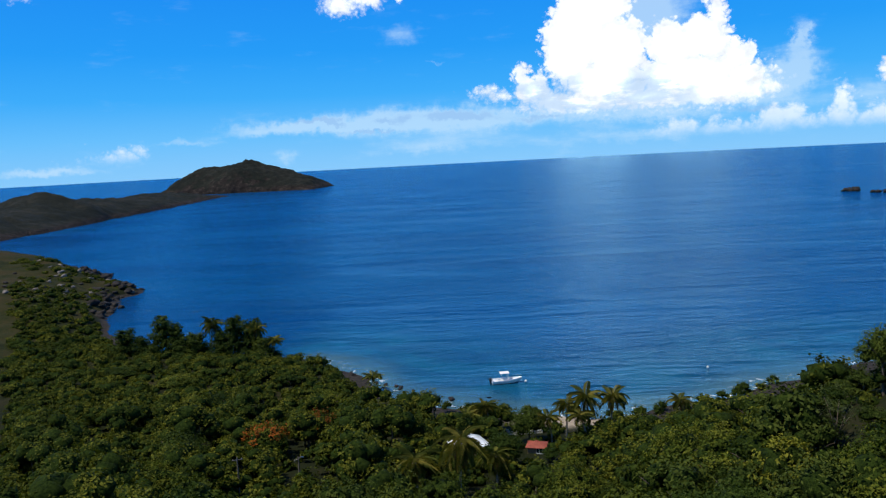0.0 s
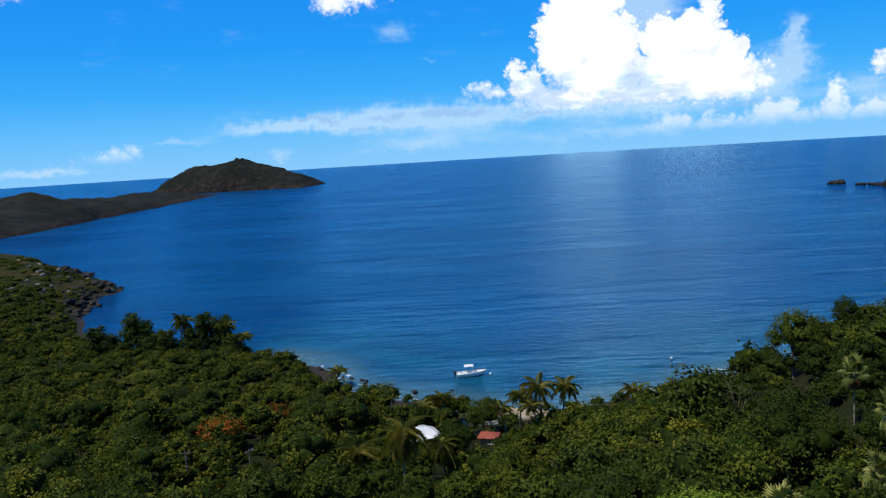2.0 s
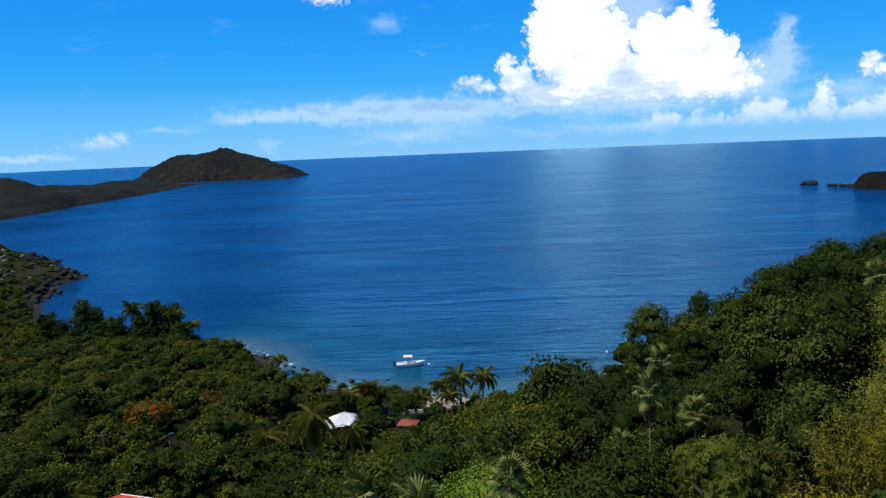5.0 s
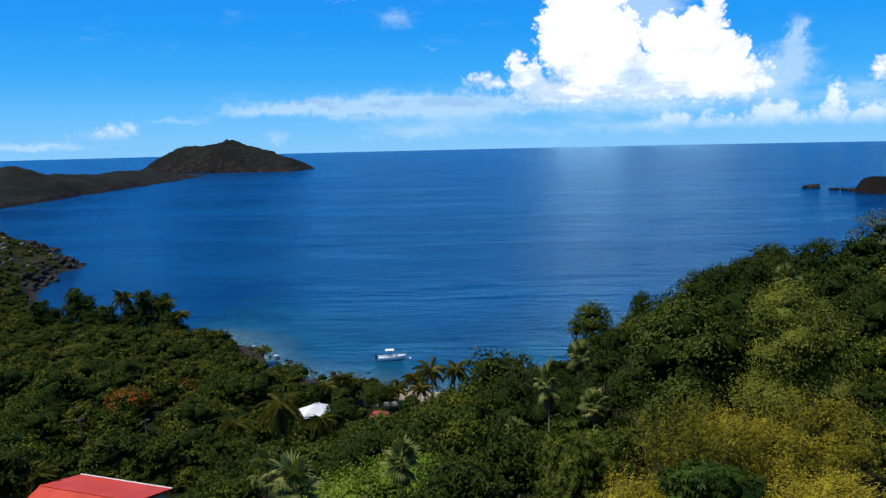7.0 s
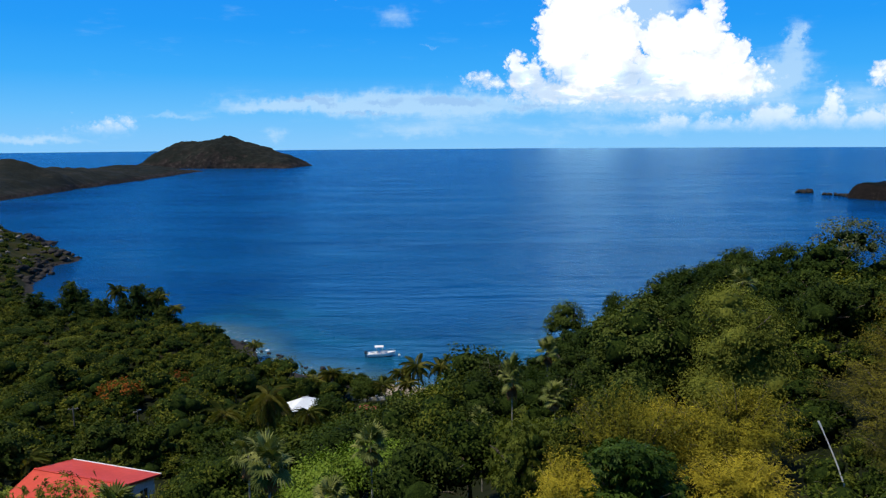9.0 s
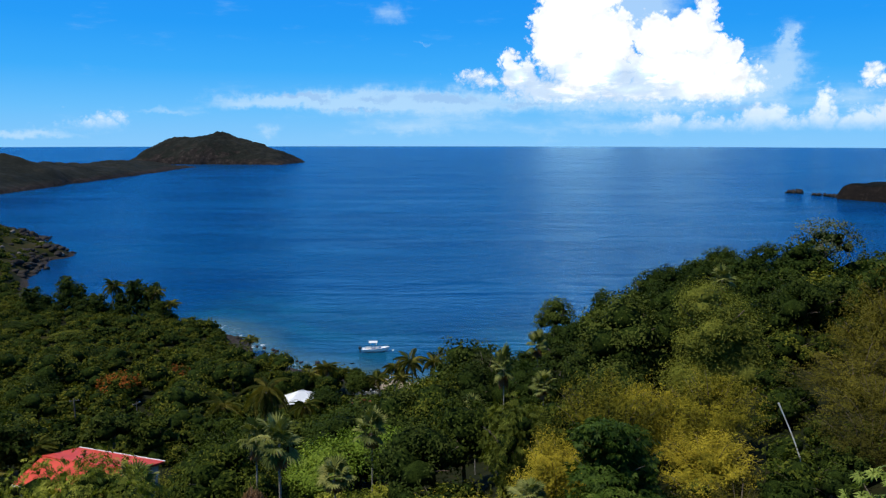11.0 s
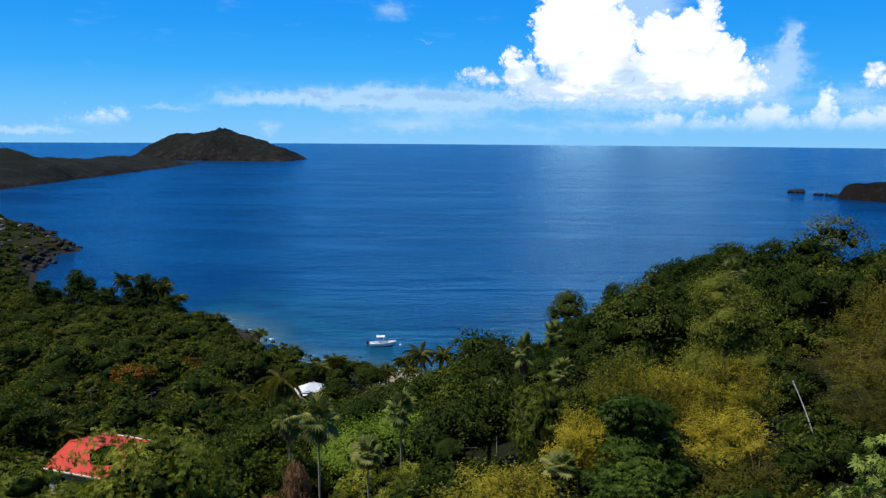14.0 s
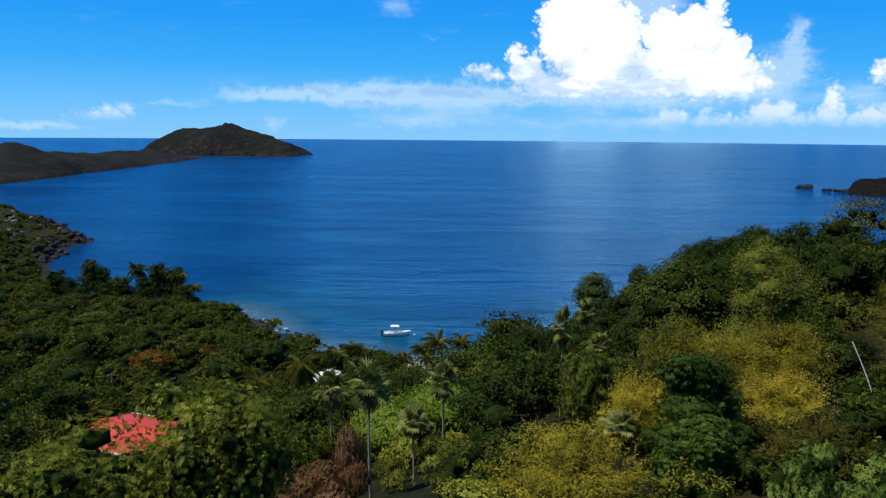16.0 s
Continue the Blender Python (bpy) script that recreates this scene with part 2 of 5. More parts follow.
LEAF_NEW = leaf_material("leaf_new", (0.034, 0.047, 0.006), (0.088, 0.104, 0.013), (0.19, 0.20, 0.030), patch=0.6)
LEAF_FRESH = leaf_material("leaf_fresh", (0.034, 0.066, 0.009), (0.095, 0.145, 0.020), (0.26, 0.31, 0.065), patch=1.2, rough=0.5)
LEAF_GREY = leaf_material("leaf_grey", (0.030, 0.042, 0.014), (0.060, 0.075, 0.026), (0.11, 0.12, 0.05))
BAMBOO_LEAF = leaf_material("bamboo_leaf", (0.054, 0.058, 0.006), (0.190, 0.166, 0.013), (0.42, 0.335, 0.030), patch=0.9)
# about half the tone of the bamboo leaf above
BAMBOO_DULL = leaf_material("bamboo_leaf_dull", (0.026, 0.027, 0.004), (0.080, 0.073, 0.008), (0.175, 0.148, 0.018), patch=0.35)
LEAF_BROWN = leaf_material("leaf_brown", (0.016, 0.027, 0.004), (0.036, 0.053, 0.008), (0.076, 0.094, 0.015))
MANGO_LEAF = leaf_material("mango_leaf", (0.014, 0.032, 0.004), (0.052, 0.088, 0.010), (0.180, 0.220, 0.038), patch=1.4, glow=0.2, rough=0.6)
PALM_LEAF = leaf_material("palm_leaf", (0.026, 0.038, 0.007), (0.078, 0.088, 0.014), (0.21, 0.175, 0.036), patch=0.5)
FAN_LEAF = leaf_material("fan_leaf", (0.050, 0.070, 0.014), (0.125, 0.145, 0.036), (0.34, 0.335, 0.105), patch=0.8, rough=0.45)
DRY_LEAF = leaf_material("dry_leaf", (0.10, 0.050, 0.022), (0.19, 0.095, 0.042), (0.34, 0.21, 0.11), patch=0.8, glow=0.15)
FLAME = leaf_material("flame_flower", (0.10, 0.045, 0.008), (0.20, 0.060, 0.010), (0.32, 0.090, 0.014), patch=0.5)
# crown cores: the shade between leaf tufts is put into this dark green
CORE_SHADE = grained("inner_foliage_shade", (0.006, 0.013, 0.002), (0.030, 0.048, 0.007), 2.2, 0.95, 0.35, gloss=0.05)
BARK = grained("bark", (0.07, 0.05, 0.035), (0.19, 0.15, 0.11), 1.6, 0.9, 0.03, (1, 1, 0.25))
PALE_BARK = grained("pale_bark", (0.22, 0.19, 0.15), (0.42, 0.38, 0.31), 2.4, 0.85, 0.02, (0.4, 0.4, 3.0))
RUST_ROOF = grained("faded_red_roof", (0.20, 0.045, 0.028), (0.32, 0.075, 0.045), 0.6, 0.7, 0.004)
RED_METAL = grained("red_metal_roof", (0.46, 0.046, 0.027), (0.58, 0.068, 0.040), 0.35, 0.5, 0.002, gloss=0.2)
WHITE_METAL = grained("white_metal_roof", (0.60, 0.63, 0.66), (0.80, 0.82, 0.84), 0.5, 0.4, 0.002, gloss=0.5)
PLASTER = grained("white_plaster", (0.52, 0.50, 0.46), (0.74, 0.72, 0.68), 0.6, 0.85, 0.004)
TAN_WALL = grained("tan_wall", (0.24, 0.16, 0.10), (0.38, 0.27, 0.18), 0.6, 0.85, 0.004)
WHITE_TRIM = grained("white_trim", (0.66, 0.65, 0.62), (0.80, 0.79, 0.77), 1.5, 0.5, 0.001)
DARK_GLASS = grained("dark_glass", (0.012, 0.016, 0.02), (0.03, 0.036, 0.042), 0.5, 0.08, 0.0, gloss=0.6)
GELCOAT = grained("white_gelcoat", (0.72, 0.73, 0.74), (0.82, 0.83, 0.84), 0.7, 0.25, 0.0, gloss=0.5)
ENGINE = grained("engine_cowl", (0.015, 0.016, 0.02), (0.03, 0.032, 0.036), 2.0, 0.3, 0.0, gloss=0.5)
ALLOY = grained("alloy_tube", (0.5, 0.5, 0.52), (0.66, 0.66, 0.68), 3.0, 0.3, 0.0, metal=1.0)
WOOD_POLE = grained("weathered_pole", (0.13, 0.11, 0.09), (0.26, 0.23, 0.19), 2.0, 0.9, 0.01, (1, 1, 0.2))
ROCK = grained("shore_rock", (0.007, 0.006, 0.006), (0.030, 0.024, 0.020), 0.25, 0.85, 0.25, fine=5.0)
PALE_ROCK = grained("pale_boulder", (0.07, 0.06, 0.05), (0.22, 0.19, 0.165), 0.4, 0.9, 0.12)
CONCRETE = grained("concrete", (0.3, 0.28, 0.25), (0.46, 0.44, 0.40), 0.8, 0.9, 0.01)


def ground_material():
    mat, n = material("hillside_ground")
    place = n.add("ShaderNodeNewGeometry").outputs["Position"]
    z = n.add("ShaderNodeSeparateXYZ", {0: place}).outputs[2]
    big, small = n.noise(place, 0.09, 5.0, 0.6).outputs["Fac"], n.noise(place, 1.3, 5.0, 0.65).outputs["Fac"]
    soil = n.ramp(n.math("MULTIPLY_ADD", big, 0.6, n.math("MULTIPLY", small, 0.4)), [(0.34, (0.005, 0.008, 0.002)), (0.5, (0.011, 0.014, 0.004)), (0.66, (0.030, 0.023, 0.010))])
    sand = n.ramp(small, [(0.3, (0.22, 0.17, 0.115)), (0.7, (0.36, 0.29, 0.21))])
    level = n.math("MULTIPLY_ADD", big, 1.6, z)
    east = n.math("MULTIPLY_ADD", big, 14.0, n.add("ShaderNodeSeparateXYZ", {0: place}).outputs[0])
    beach = n.math("MULTIPLY", n.span(level, 2.7, 1.9), n.math("MULTIPLY", n.span(east, 13.0, 21.0), n.span(east, 40.0, 30.0)))
    stones = n.ramp(small, [(0.35, (0.010, 0.009, 0.008)), (0.65, (0.045, 0.037, 0.030))])
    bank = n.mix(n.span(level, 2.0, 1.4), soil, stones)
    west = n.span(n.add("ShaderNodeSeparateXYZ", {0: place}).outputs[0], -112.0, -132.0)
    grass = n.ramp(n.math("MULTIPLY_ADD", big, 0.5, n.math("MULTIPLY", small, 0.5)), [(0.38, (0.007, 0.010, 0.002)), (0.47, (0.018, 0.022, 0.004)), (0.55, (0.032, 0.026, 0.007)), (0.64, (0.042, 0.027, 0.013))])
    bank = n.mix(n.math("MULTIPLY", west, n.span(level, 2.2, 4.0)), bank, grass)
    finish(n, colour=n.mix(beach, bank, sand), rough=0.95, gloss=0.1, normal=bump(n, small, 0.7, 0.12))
    return mat


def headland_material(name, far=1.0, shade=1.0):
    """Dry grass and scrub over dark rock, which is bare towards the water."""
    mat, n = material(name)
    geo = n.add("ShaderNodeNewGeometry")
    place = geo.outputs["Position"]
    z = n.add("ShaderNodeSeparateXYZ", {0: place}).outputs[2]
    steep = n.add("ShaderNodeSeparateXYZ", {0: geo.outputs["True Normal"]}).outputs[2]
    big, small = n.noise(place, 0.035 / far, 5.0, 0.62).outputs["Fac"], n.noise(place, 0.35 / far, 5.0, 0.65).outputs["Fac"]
    # scrub tones are greyed, with distance haze put into the colour
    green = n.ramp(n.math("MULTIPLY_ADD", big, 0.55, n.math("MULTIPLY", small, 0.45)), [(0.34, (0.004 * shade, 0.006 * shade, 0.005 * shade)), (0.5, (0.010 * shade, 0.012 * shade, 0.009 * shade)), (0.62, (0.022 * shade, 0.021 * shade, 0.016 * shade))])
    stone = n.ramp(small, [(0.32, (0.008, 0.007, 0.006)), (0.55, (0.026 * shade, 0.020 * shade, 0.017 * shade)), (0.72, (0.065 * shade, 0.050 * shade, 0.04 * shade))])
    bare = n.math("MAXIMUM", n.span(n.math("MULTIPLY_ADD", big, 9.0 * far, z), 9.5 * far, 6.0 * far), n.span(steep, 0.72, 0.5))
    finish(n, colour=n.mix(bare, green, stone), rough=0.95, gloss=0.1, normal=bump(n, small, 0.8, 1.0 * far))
    return mat


def sea_material():
    """Open sea: swell, chop and cat's paws in the relief, paler over the shallows, broken foam along the shore."""
    mat, n = material("sea_water")
    place = n.add("ShaderNodeNewGeometry").outputs["Position"]
    depth = n.add("ShaderNodeAttribute", attribute_name="depth").outputs["Fac"]
    patches = n.noise(n.vec("MULTIPLY", place, (0.004, 0.012, 1)), 1.0, 4.0, 0.6).outputs["Fac"]
    deep = n.mix(n.span(patches, 0.35, 0.65), (0.0005, 0.031, 0.112, 1), (0.0008, 0.049, 0.150, 1))
    shallow = n.mix(n.span(n.noise(n.vec("MULTIPLY", place, (0.06, 0.09, 1)), 1.0, 4.0, 0.6).outputs["Fac"], 0.42, 0.6), (0.003, 0.045, 0.100, 1), (0.005, 0.070, 0.132, 1))
    rocky = n.span(n.add("ShaderNodeSeparateXYZ", {0: place}).outputs[0], -40.0, -70.0, 0.0, 6.0)
    bed = n.math("ADD", depth, rocky)
    water = n.mix(n.span(bed, 0.6, 5.0), shallow, deep)
    water = n.mix(n.span(bed, 1.1, 0.1), water, (0.05, 0.11, 0.13, 1))
    lace = n.noise(place, 0.55, 6.0, 0.7, 0.6).outputs["Fac"]
    cove = n.span(n.add("ShaderNodeSeparateXYZ", {0: place}).outputs[0], -60.0, -30.0, -0.12, 0.0)
    foam = n.math("MULTIPLY", n.span(depth, 0.5, 0.05), n.span(n.math("ADD", lace, cove), 0.56, 0.65))
    swell = n.noise(n.vec("MULTIPLY", place, (0.012, 0.050, 1)), 1.0, 3.0, 0.5, 0.6).outputs["Fac"]
    wind = n.noise(n.vec("MULTIPLY", place, (0.055, 0.21, 1)), 1.0, 3.0, 0.55, 0.7).outputs["Fac"]
    chop = n.noise(n.vec("MULTIPLY", place, (0.22, 0.52, 1)), 1.0, 4.0, 0.6, 0.4).outputs["Fac"]
    ripple = n.noise(n.vec("MULTIPLY", place, (0.8, 1.6, 1)), 1.0, 3.0, 0.6).outputs["Fac"]
    # cat's paws: belts of ruffled and of calmer water
    ruffled = n.span(n.noise(n.vec("MULTIPLY", place, (0.006, 0.024, 1)), 1.0, 4.0, 0.6, 0.8).outputs["Fac"], 0.36, 0.62, 0.6, 1.15)
    rise = n.math("MULTIPLY_ADD", chop, 0.85, n.math("MULTIPLY", ripple, 0.22))
    rise = n.math("MULTIPLY", n.math("MULTIPLY_ADD", wind, 0.95, rise), ruffled)
    rise = n.math("MULTIPLY_ADD", swell, 3.1, rise)
    colour = n.mix(foam, water, (0.75, 0.78, 0.80, 1))
    facing = bump(n, rise, 1.0, 1.0)
    body = n.add("ShaderNodeBsdfDiffuse", {"Color": colour, "Normal": facing})
    shine = n.add("ShaderNodeBsdfGlossy", {"Color": (0.42, 0.77, 1.0, 1), "Roughness": n.span(ruffled, 0.6, 1.15, 0.11, 0.18), "Normal": facing})
    share = n.math("MULTIPLY", n.add("ShaderNodeFresnel", {"IOR": 1.33, "Normal": facing}).outputs[0], 0.72)
    share = n.math("MULTIPLY", share, n.math("SUBTRACT", 1.0, foam))
    n.add("ShaderNodeOutputMaterial", {0: n.add("ShaderNodeMixShader", {0: share, 1: body.outputs[0], 2: shine.outputs[0]}).outputs[0]})
    return mat


GROUND, SEA = ground_material(), sea_material()
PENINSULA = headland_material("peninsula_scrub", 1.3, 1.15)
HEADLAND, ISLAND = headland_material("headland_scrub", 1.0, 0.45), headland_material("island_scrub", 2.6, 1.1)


# ---- mesh helpers ----
def mesh_from(name, verts, quads, mats, smooth=False, slots=None):
    """A mesh from arrays of corners and of faces with equal numbers of sides."""
    verts, quads = np.asarray(verts, np.float32), np.asarray(quads, np.int32)
    data = bpy.data.meshes.new(name)
    sides = quads.shape[1]
    data.vertices.add(len(verts))
    data.vertices.foreach_set("co", verts.ravel())
    data.loops.add(quads.size)
    data.loops.foreach_set("vertex_index", quads.ravel())
    data.polygons.add(len(quads))
    data.polygons.foreach_set("loop_start", np.arange(0, quads.size, sides, dtype=np.int32))
    data.polygons.foreach_set("loop_total", np.full(len(quads), sides, dtype=np.int32))
    for mat in mats if isinstance(mats, (list, tuple)) else [mats]:
        data.materials.append(mat)
    if slots is not None:
        data.polygons.foreach_set("material_index", np.asarray(slots, np.int32))
    if smooth:
        data.polygons.foreach_set("use_smooth", np.ones(len(quads), dtype=bool))
    data.update(calc_edges=True)
    return data


def part(name, bm, mat, parent=None, label="", smooth=False):
    """Links a bmesh as one mesh object under a thing or a part."""
    data = bpy.data.meshes.new(name)
    bm.to_mesh(data)
    bm.free()
    data.materials.append(mat)
    if smooth:
        data.polygons.foreach_set("use_smooth", [True] * len(data.polygons))
    ob = new(name, data)
    ob.parent = parent
    return tagged(ob, label)


def hang(name, data, parent, label="", m=None):
    """Links ready mesh data as a part."""
    ob = new(name, data)
    ob.parent = parent
    if m is not None:
        ob.matrix_basis = m
    return tagged(ob, label)


def box(bm, size, m, bevel=0.0):
    made = bmesh.ops.create_cube(bm, size=1.0, matrix=m @ Matrix.Diagonal((*size, 1)))["verts"]
    if bevel:
        edges = {e for v in made for e in v.link_edges}
        bmesh.ops.bevel(bm, geom=list(edges), offset=bevel, segments=2, affect="EDGES", profile=0.5)


def tube_arrays(path, radii, sides=8):
    """Rings along a path, joined by quads: corners and faces."""
    path = np.asarray(path, float)
    ways = np.gradient(path, axis=0)
    ways /= np.linalg.norm(ways, axis=1)[:, None] + 1e-9
    helper = np.where(np.abs(ways[:, 2:3]) > 0.9, [[1.0, 0, 0]], [[0, 0, 1.0]])
    u = np.cross(ways, helper)
    u /= np.linalg.norm(u, axis=1)[:, None] + 1e-9
    v = np.cross(ways, u)
    turn = np.linspace(0, 2 * np.pi, sides, endpoint=False)
    rings = path[:, None] + (u[:, None] * np.cos(turn)[None, :, None] + v[:, None] * np.sin(turn)[None, :, None]) * np.asarray(radii)[:, None, None]
    k = np.arange(len(path) - 1)[:, None] * sides
    s = np.arange(sides)[None]
    faces = np.stack([k + s, k + (s + 1) % sides, k + sides + (s + 1) % sides, k + sides + s], -1).reshape(-1, 4)
    return rings.reshape(-1, 3), faces


def merged(pieces):
    """Joins (corners, faces) pairs."""
    verts, faces, base = [], [], 0
    for v, f in pieces:
        verts.append(np.asarray(v))
        faces.append(np.asarray(f) + base)
        base += len(v)
    return np.concatenate(verts), np.concatenate(faces)


def unit(v):
    return v / (np.linalg.norm(v, axis=-1, keepdims=True) + 1e-9)


def leaf_arrays(rng, places, out, length, width, droop=0.3, spread=0.34, fold=0.12):
    """A kite-shaped leaf at each place, turned roughly outwards: corners and faces."""
    count = len(places)
    up = unit(out * 0.9 + np.array([0, 0, 0.32]) + rng.normal(0, spread, (count, 3)))
    along = unit(np.cross(up, rng.normal(0, 1, (count, 3))) + out * 0.35 + np.array([0, 0, -droop]))
    side = unit(np.cross(along, up))
    size = (length * rng.uniform(0.65, 1.35, count))[:, None]
    wide = (width * rng.uniform(0.7, 1.3, count))[:, None]
    base = places - along * size * 0.5
    left = places + side * wide * 0.5 - along * size * 0.08 + up * size * fold
    tip = places + along * size * 0.5 - np.array([0, 0, droop * 0.3]) * size
    right = places - side * wide * 0.5 - along * size * 0.08 + up * size * fold
    verts = np.stack([base, left, tip, right], 1).reshape(-1, 3)
    return verts, np.arange(count * 4).reshape(-1, 4)


def crown_places(rng, radius, tall, lobes, count, cone=0.0, per=14):
    """Leaf places over a crown of overlapping lobes; also the lobes themselves. The crown's middle is the origin."""
    turn = rng.uniform(0, 2 * np.pi, lobes) + np.arange(lobes) * 2.4
    away = np.sqrt((np.arange(lobes) + rng.uniform(0.2, 0.9, lobes)) / lobes)
    middle = np.stack([np.cos(turn) * away * radius * 0.66, np.sin(turn) * away * radius * 0.66, tall * (0.40 * (1 - away ** 1.6) - 0.12 + rng.uniform(-0.12, 0.10, lobes))], 1)
    size = radius * (0.56 - 0.16 * away) * rng.uniform(0.82, 1.14, lobes)
    if cone:
        # lobes stacked from a broad foot to a narrow top
        up = (np.arange(lobes) + 0.5) / lobes
        reach = radius * (1 - cone * up) * rng.uniform(0.25, 0.75, lobes)
        middle = np.stack([np.cos(turn) * reach, np.sin(turn) * reach, tall * (up - 0.5)], 1)
        size = radius * (0.52 - 0.30 * cone * up) * rng.uniform(0.8, 1.15, lobes)
    tufts = count * 2 // per + 1
    which = rng.choice(lobes, tufts, p=size ** 2 / np.sum(size ** 2))
    ways = unit(rng.normal(0, 1, (tufts, 3)) + np.array([0, 0, 0.35]))
    depth = np.clip(rng.normal(0.99, 0.12, tufts), 0.7, 1.32)
    squash = np.array([1, 1, 0.78])
    tuft = middle[which] + ways * squash * (size[which] * depth)[:, None]
    gap = np.linalg.norm((tuft[:, None] - middle[None]) / squash, axis=2) / size[None]
    gap[np.arange(tufts), which] = 9
    good = np.flatnonzero(gap.min(1) > 0.85)[:max(count // per, 1)]
    spray = np.repeat(good, per)
    places = tuft[spray] + rng.normal(0, 1, (len(spray), 3)) * (size[which][spray] * 0.19)[:, None] * np.array([1, 1, 0.7])
    ways = unit(ways[spray] + rng.normal(0, 0.35, (len(spray), 3)))
    return places, ways, middle, size


def ball_arrays():
    """A coarse rough ball of triangles given as quads with a doubled corner."""
    bm = bmesh.new()
    bmesh.ops.create_icosphere(bm, subdivisions=1, radius=1.0)
    v = np.array([x.co[:] for x in bm.verts])
    f = np.array([[x.index for x in face.verts] for face in bm.faces])
    bm.free()
    return v, f


BALL = ball_arrays()


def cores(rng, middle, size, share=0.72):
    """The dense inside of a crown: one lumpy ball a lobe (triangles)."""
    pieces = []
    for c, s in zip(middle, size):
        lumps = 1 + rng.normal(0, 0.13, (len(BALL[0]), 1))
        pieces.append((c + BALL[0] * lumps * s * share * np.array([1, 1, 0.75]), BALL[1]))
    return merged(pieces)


def limbs(rng, height, crown_z, reach, thick, count=5, lean=0.0):
    """Trunk that forks into limbs: corners and faces."""
    t = np.linspace(0, 1, 6)
    bend = np.array([rng.normal(0, 0.25), rng.normal(0, 0.25)]) + lean
    spine = np.stack([bend[0] * t ** 2, bend[1] * t ** 2, -0.6 + (crown_z + 0.6) * t], 1)
    pieces = [tube_arrays(spine, thick * (1.15 - 0.6 * t), 7)]
    for i in range(count):
        a = i * 2.4 + rng.uniform(-0.4, 0.4)
        start = spine[3] + (spine[4] - spine[3]) * rng.uniform(0, 1)
        r = reach * rng.uniform(0.55, 0.85)
        end = np.array([math.cos(a) * r, math.sin(a) * r, crown_z + (height - crown_z) * rng.uniform(0.1, 0.6)])
        s = np.linspace(0, 1, 5)[:, None]
        path = start + (end - start) * s + np.array([0, 0, 1.0]) * (s - s ** 2) * 0.8
        pieces.append(tube_arrays(path, thick * np.linspace(0.55, 0.12, 5), 5))
    return merged(pieces)


def join_mixed(name, quads, tris, mats, quad_slot=0, tri_slot=0):
    """One mesh out of a set of quads and a set of triangles."""
    qv, qf = quads
    tv, tf = tris
    data = bpy.data.meshes.new(name)
    verts = np.concatenate([qv, tv]).astype(np.float32)
    loops = np.concatenate([qf.ravel(), tf.ravel() + len(qv)]).astype(np.int32)
    totals = np.concatenate([np.full(len(qf), 4), np.full(len(tf), 3)]).astype(np.int32)
    data.vertices.add(len(verts))
    data.vertices.foreach_set("co", verts.ravel())
    data.loops.add(len(loops))
    data.loops.foreach_set("vertex_index", loops)
    data.polygons.add(len(totals))
    data.polygons.foreach_set("loop_start", np.concatenate([[0], np.cumsum(totals)[:-1]]).astype(np.int32))
    data.polygons.foreach_set("loop_total", totals)
    for mat in mats:
        data.materials.append(mat)
    data.polygons.foreach_set("material_index", np.concatenate([np.full(len(qf), quad_slot), np.full(len(tf), tri_slot)]).astype(np.int32))
    data.update(calc_edges=True)
    return data


# ---- the lie of the land ----
SHORE = np.array([(-900, 470), (-300, 420), (-224, 384), (-203, 372), (-187, 360), (-185, 351), (-176, 338), (-164, 325), (-147, 312), (-144, 304), (-147, 291), (-138, 268), (-130, 250), (-121, 233), (-109, 215), (-97, 201), (-81, 196), (-64, 191), (-51, 188), (-38, 183), (-29, 173),
                  (-24, 163), (-16, 152), (-5, 145), (8, 139), (25, 136), (42, 140), (62, 150), (90, 165), (160, 180), (900, 190), (900, -900), (-900, -900)], float)
HOUSE = (-5.0, 51.7)


def shore_distance(x, y):
    """Metres inland from the water's edge; negative out at sea."""
    best = np.full(x.shape, 1e9)
    inside = np.zeros(x.shape, bool)
    for (ax, ay), (bx, by) in zip(SHORE, np.roll(SHORE, -1, axis=0)):
        dx, dy = bx - ax, by - ay
        t = np.clip(((x - ax) * dx + (y - ay) * dy) / (dx * dx + dy * dy), 0, 1)
        best = np.minimum(best, np.hypot(x - ax - t * dx, y - ay - t * dy))
        if dy:
            inside ^= ((ay > y) != (by > y)) & (x < (bx - ax) * (y - ay) / dy + ax)
    return np.where(inside, best, -best)


def ease(t):
    t = np.clip(t, 0, 1)
    return t * t * (3 - 2 * t)


def hump(x, y, cx, cy, rx, ry, h):
    return h * np.exp(-((x - cx) / rx) ** 2 - ((y - cy) / ry) ** 2)


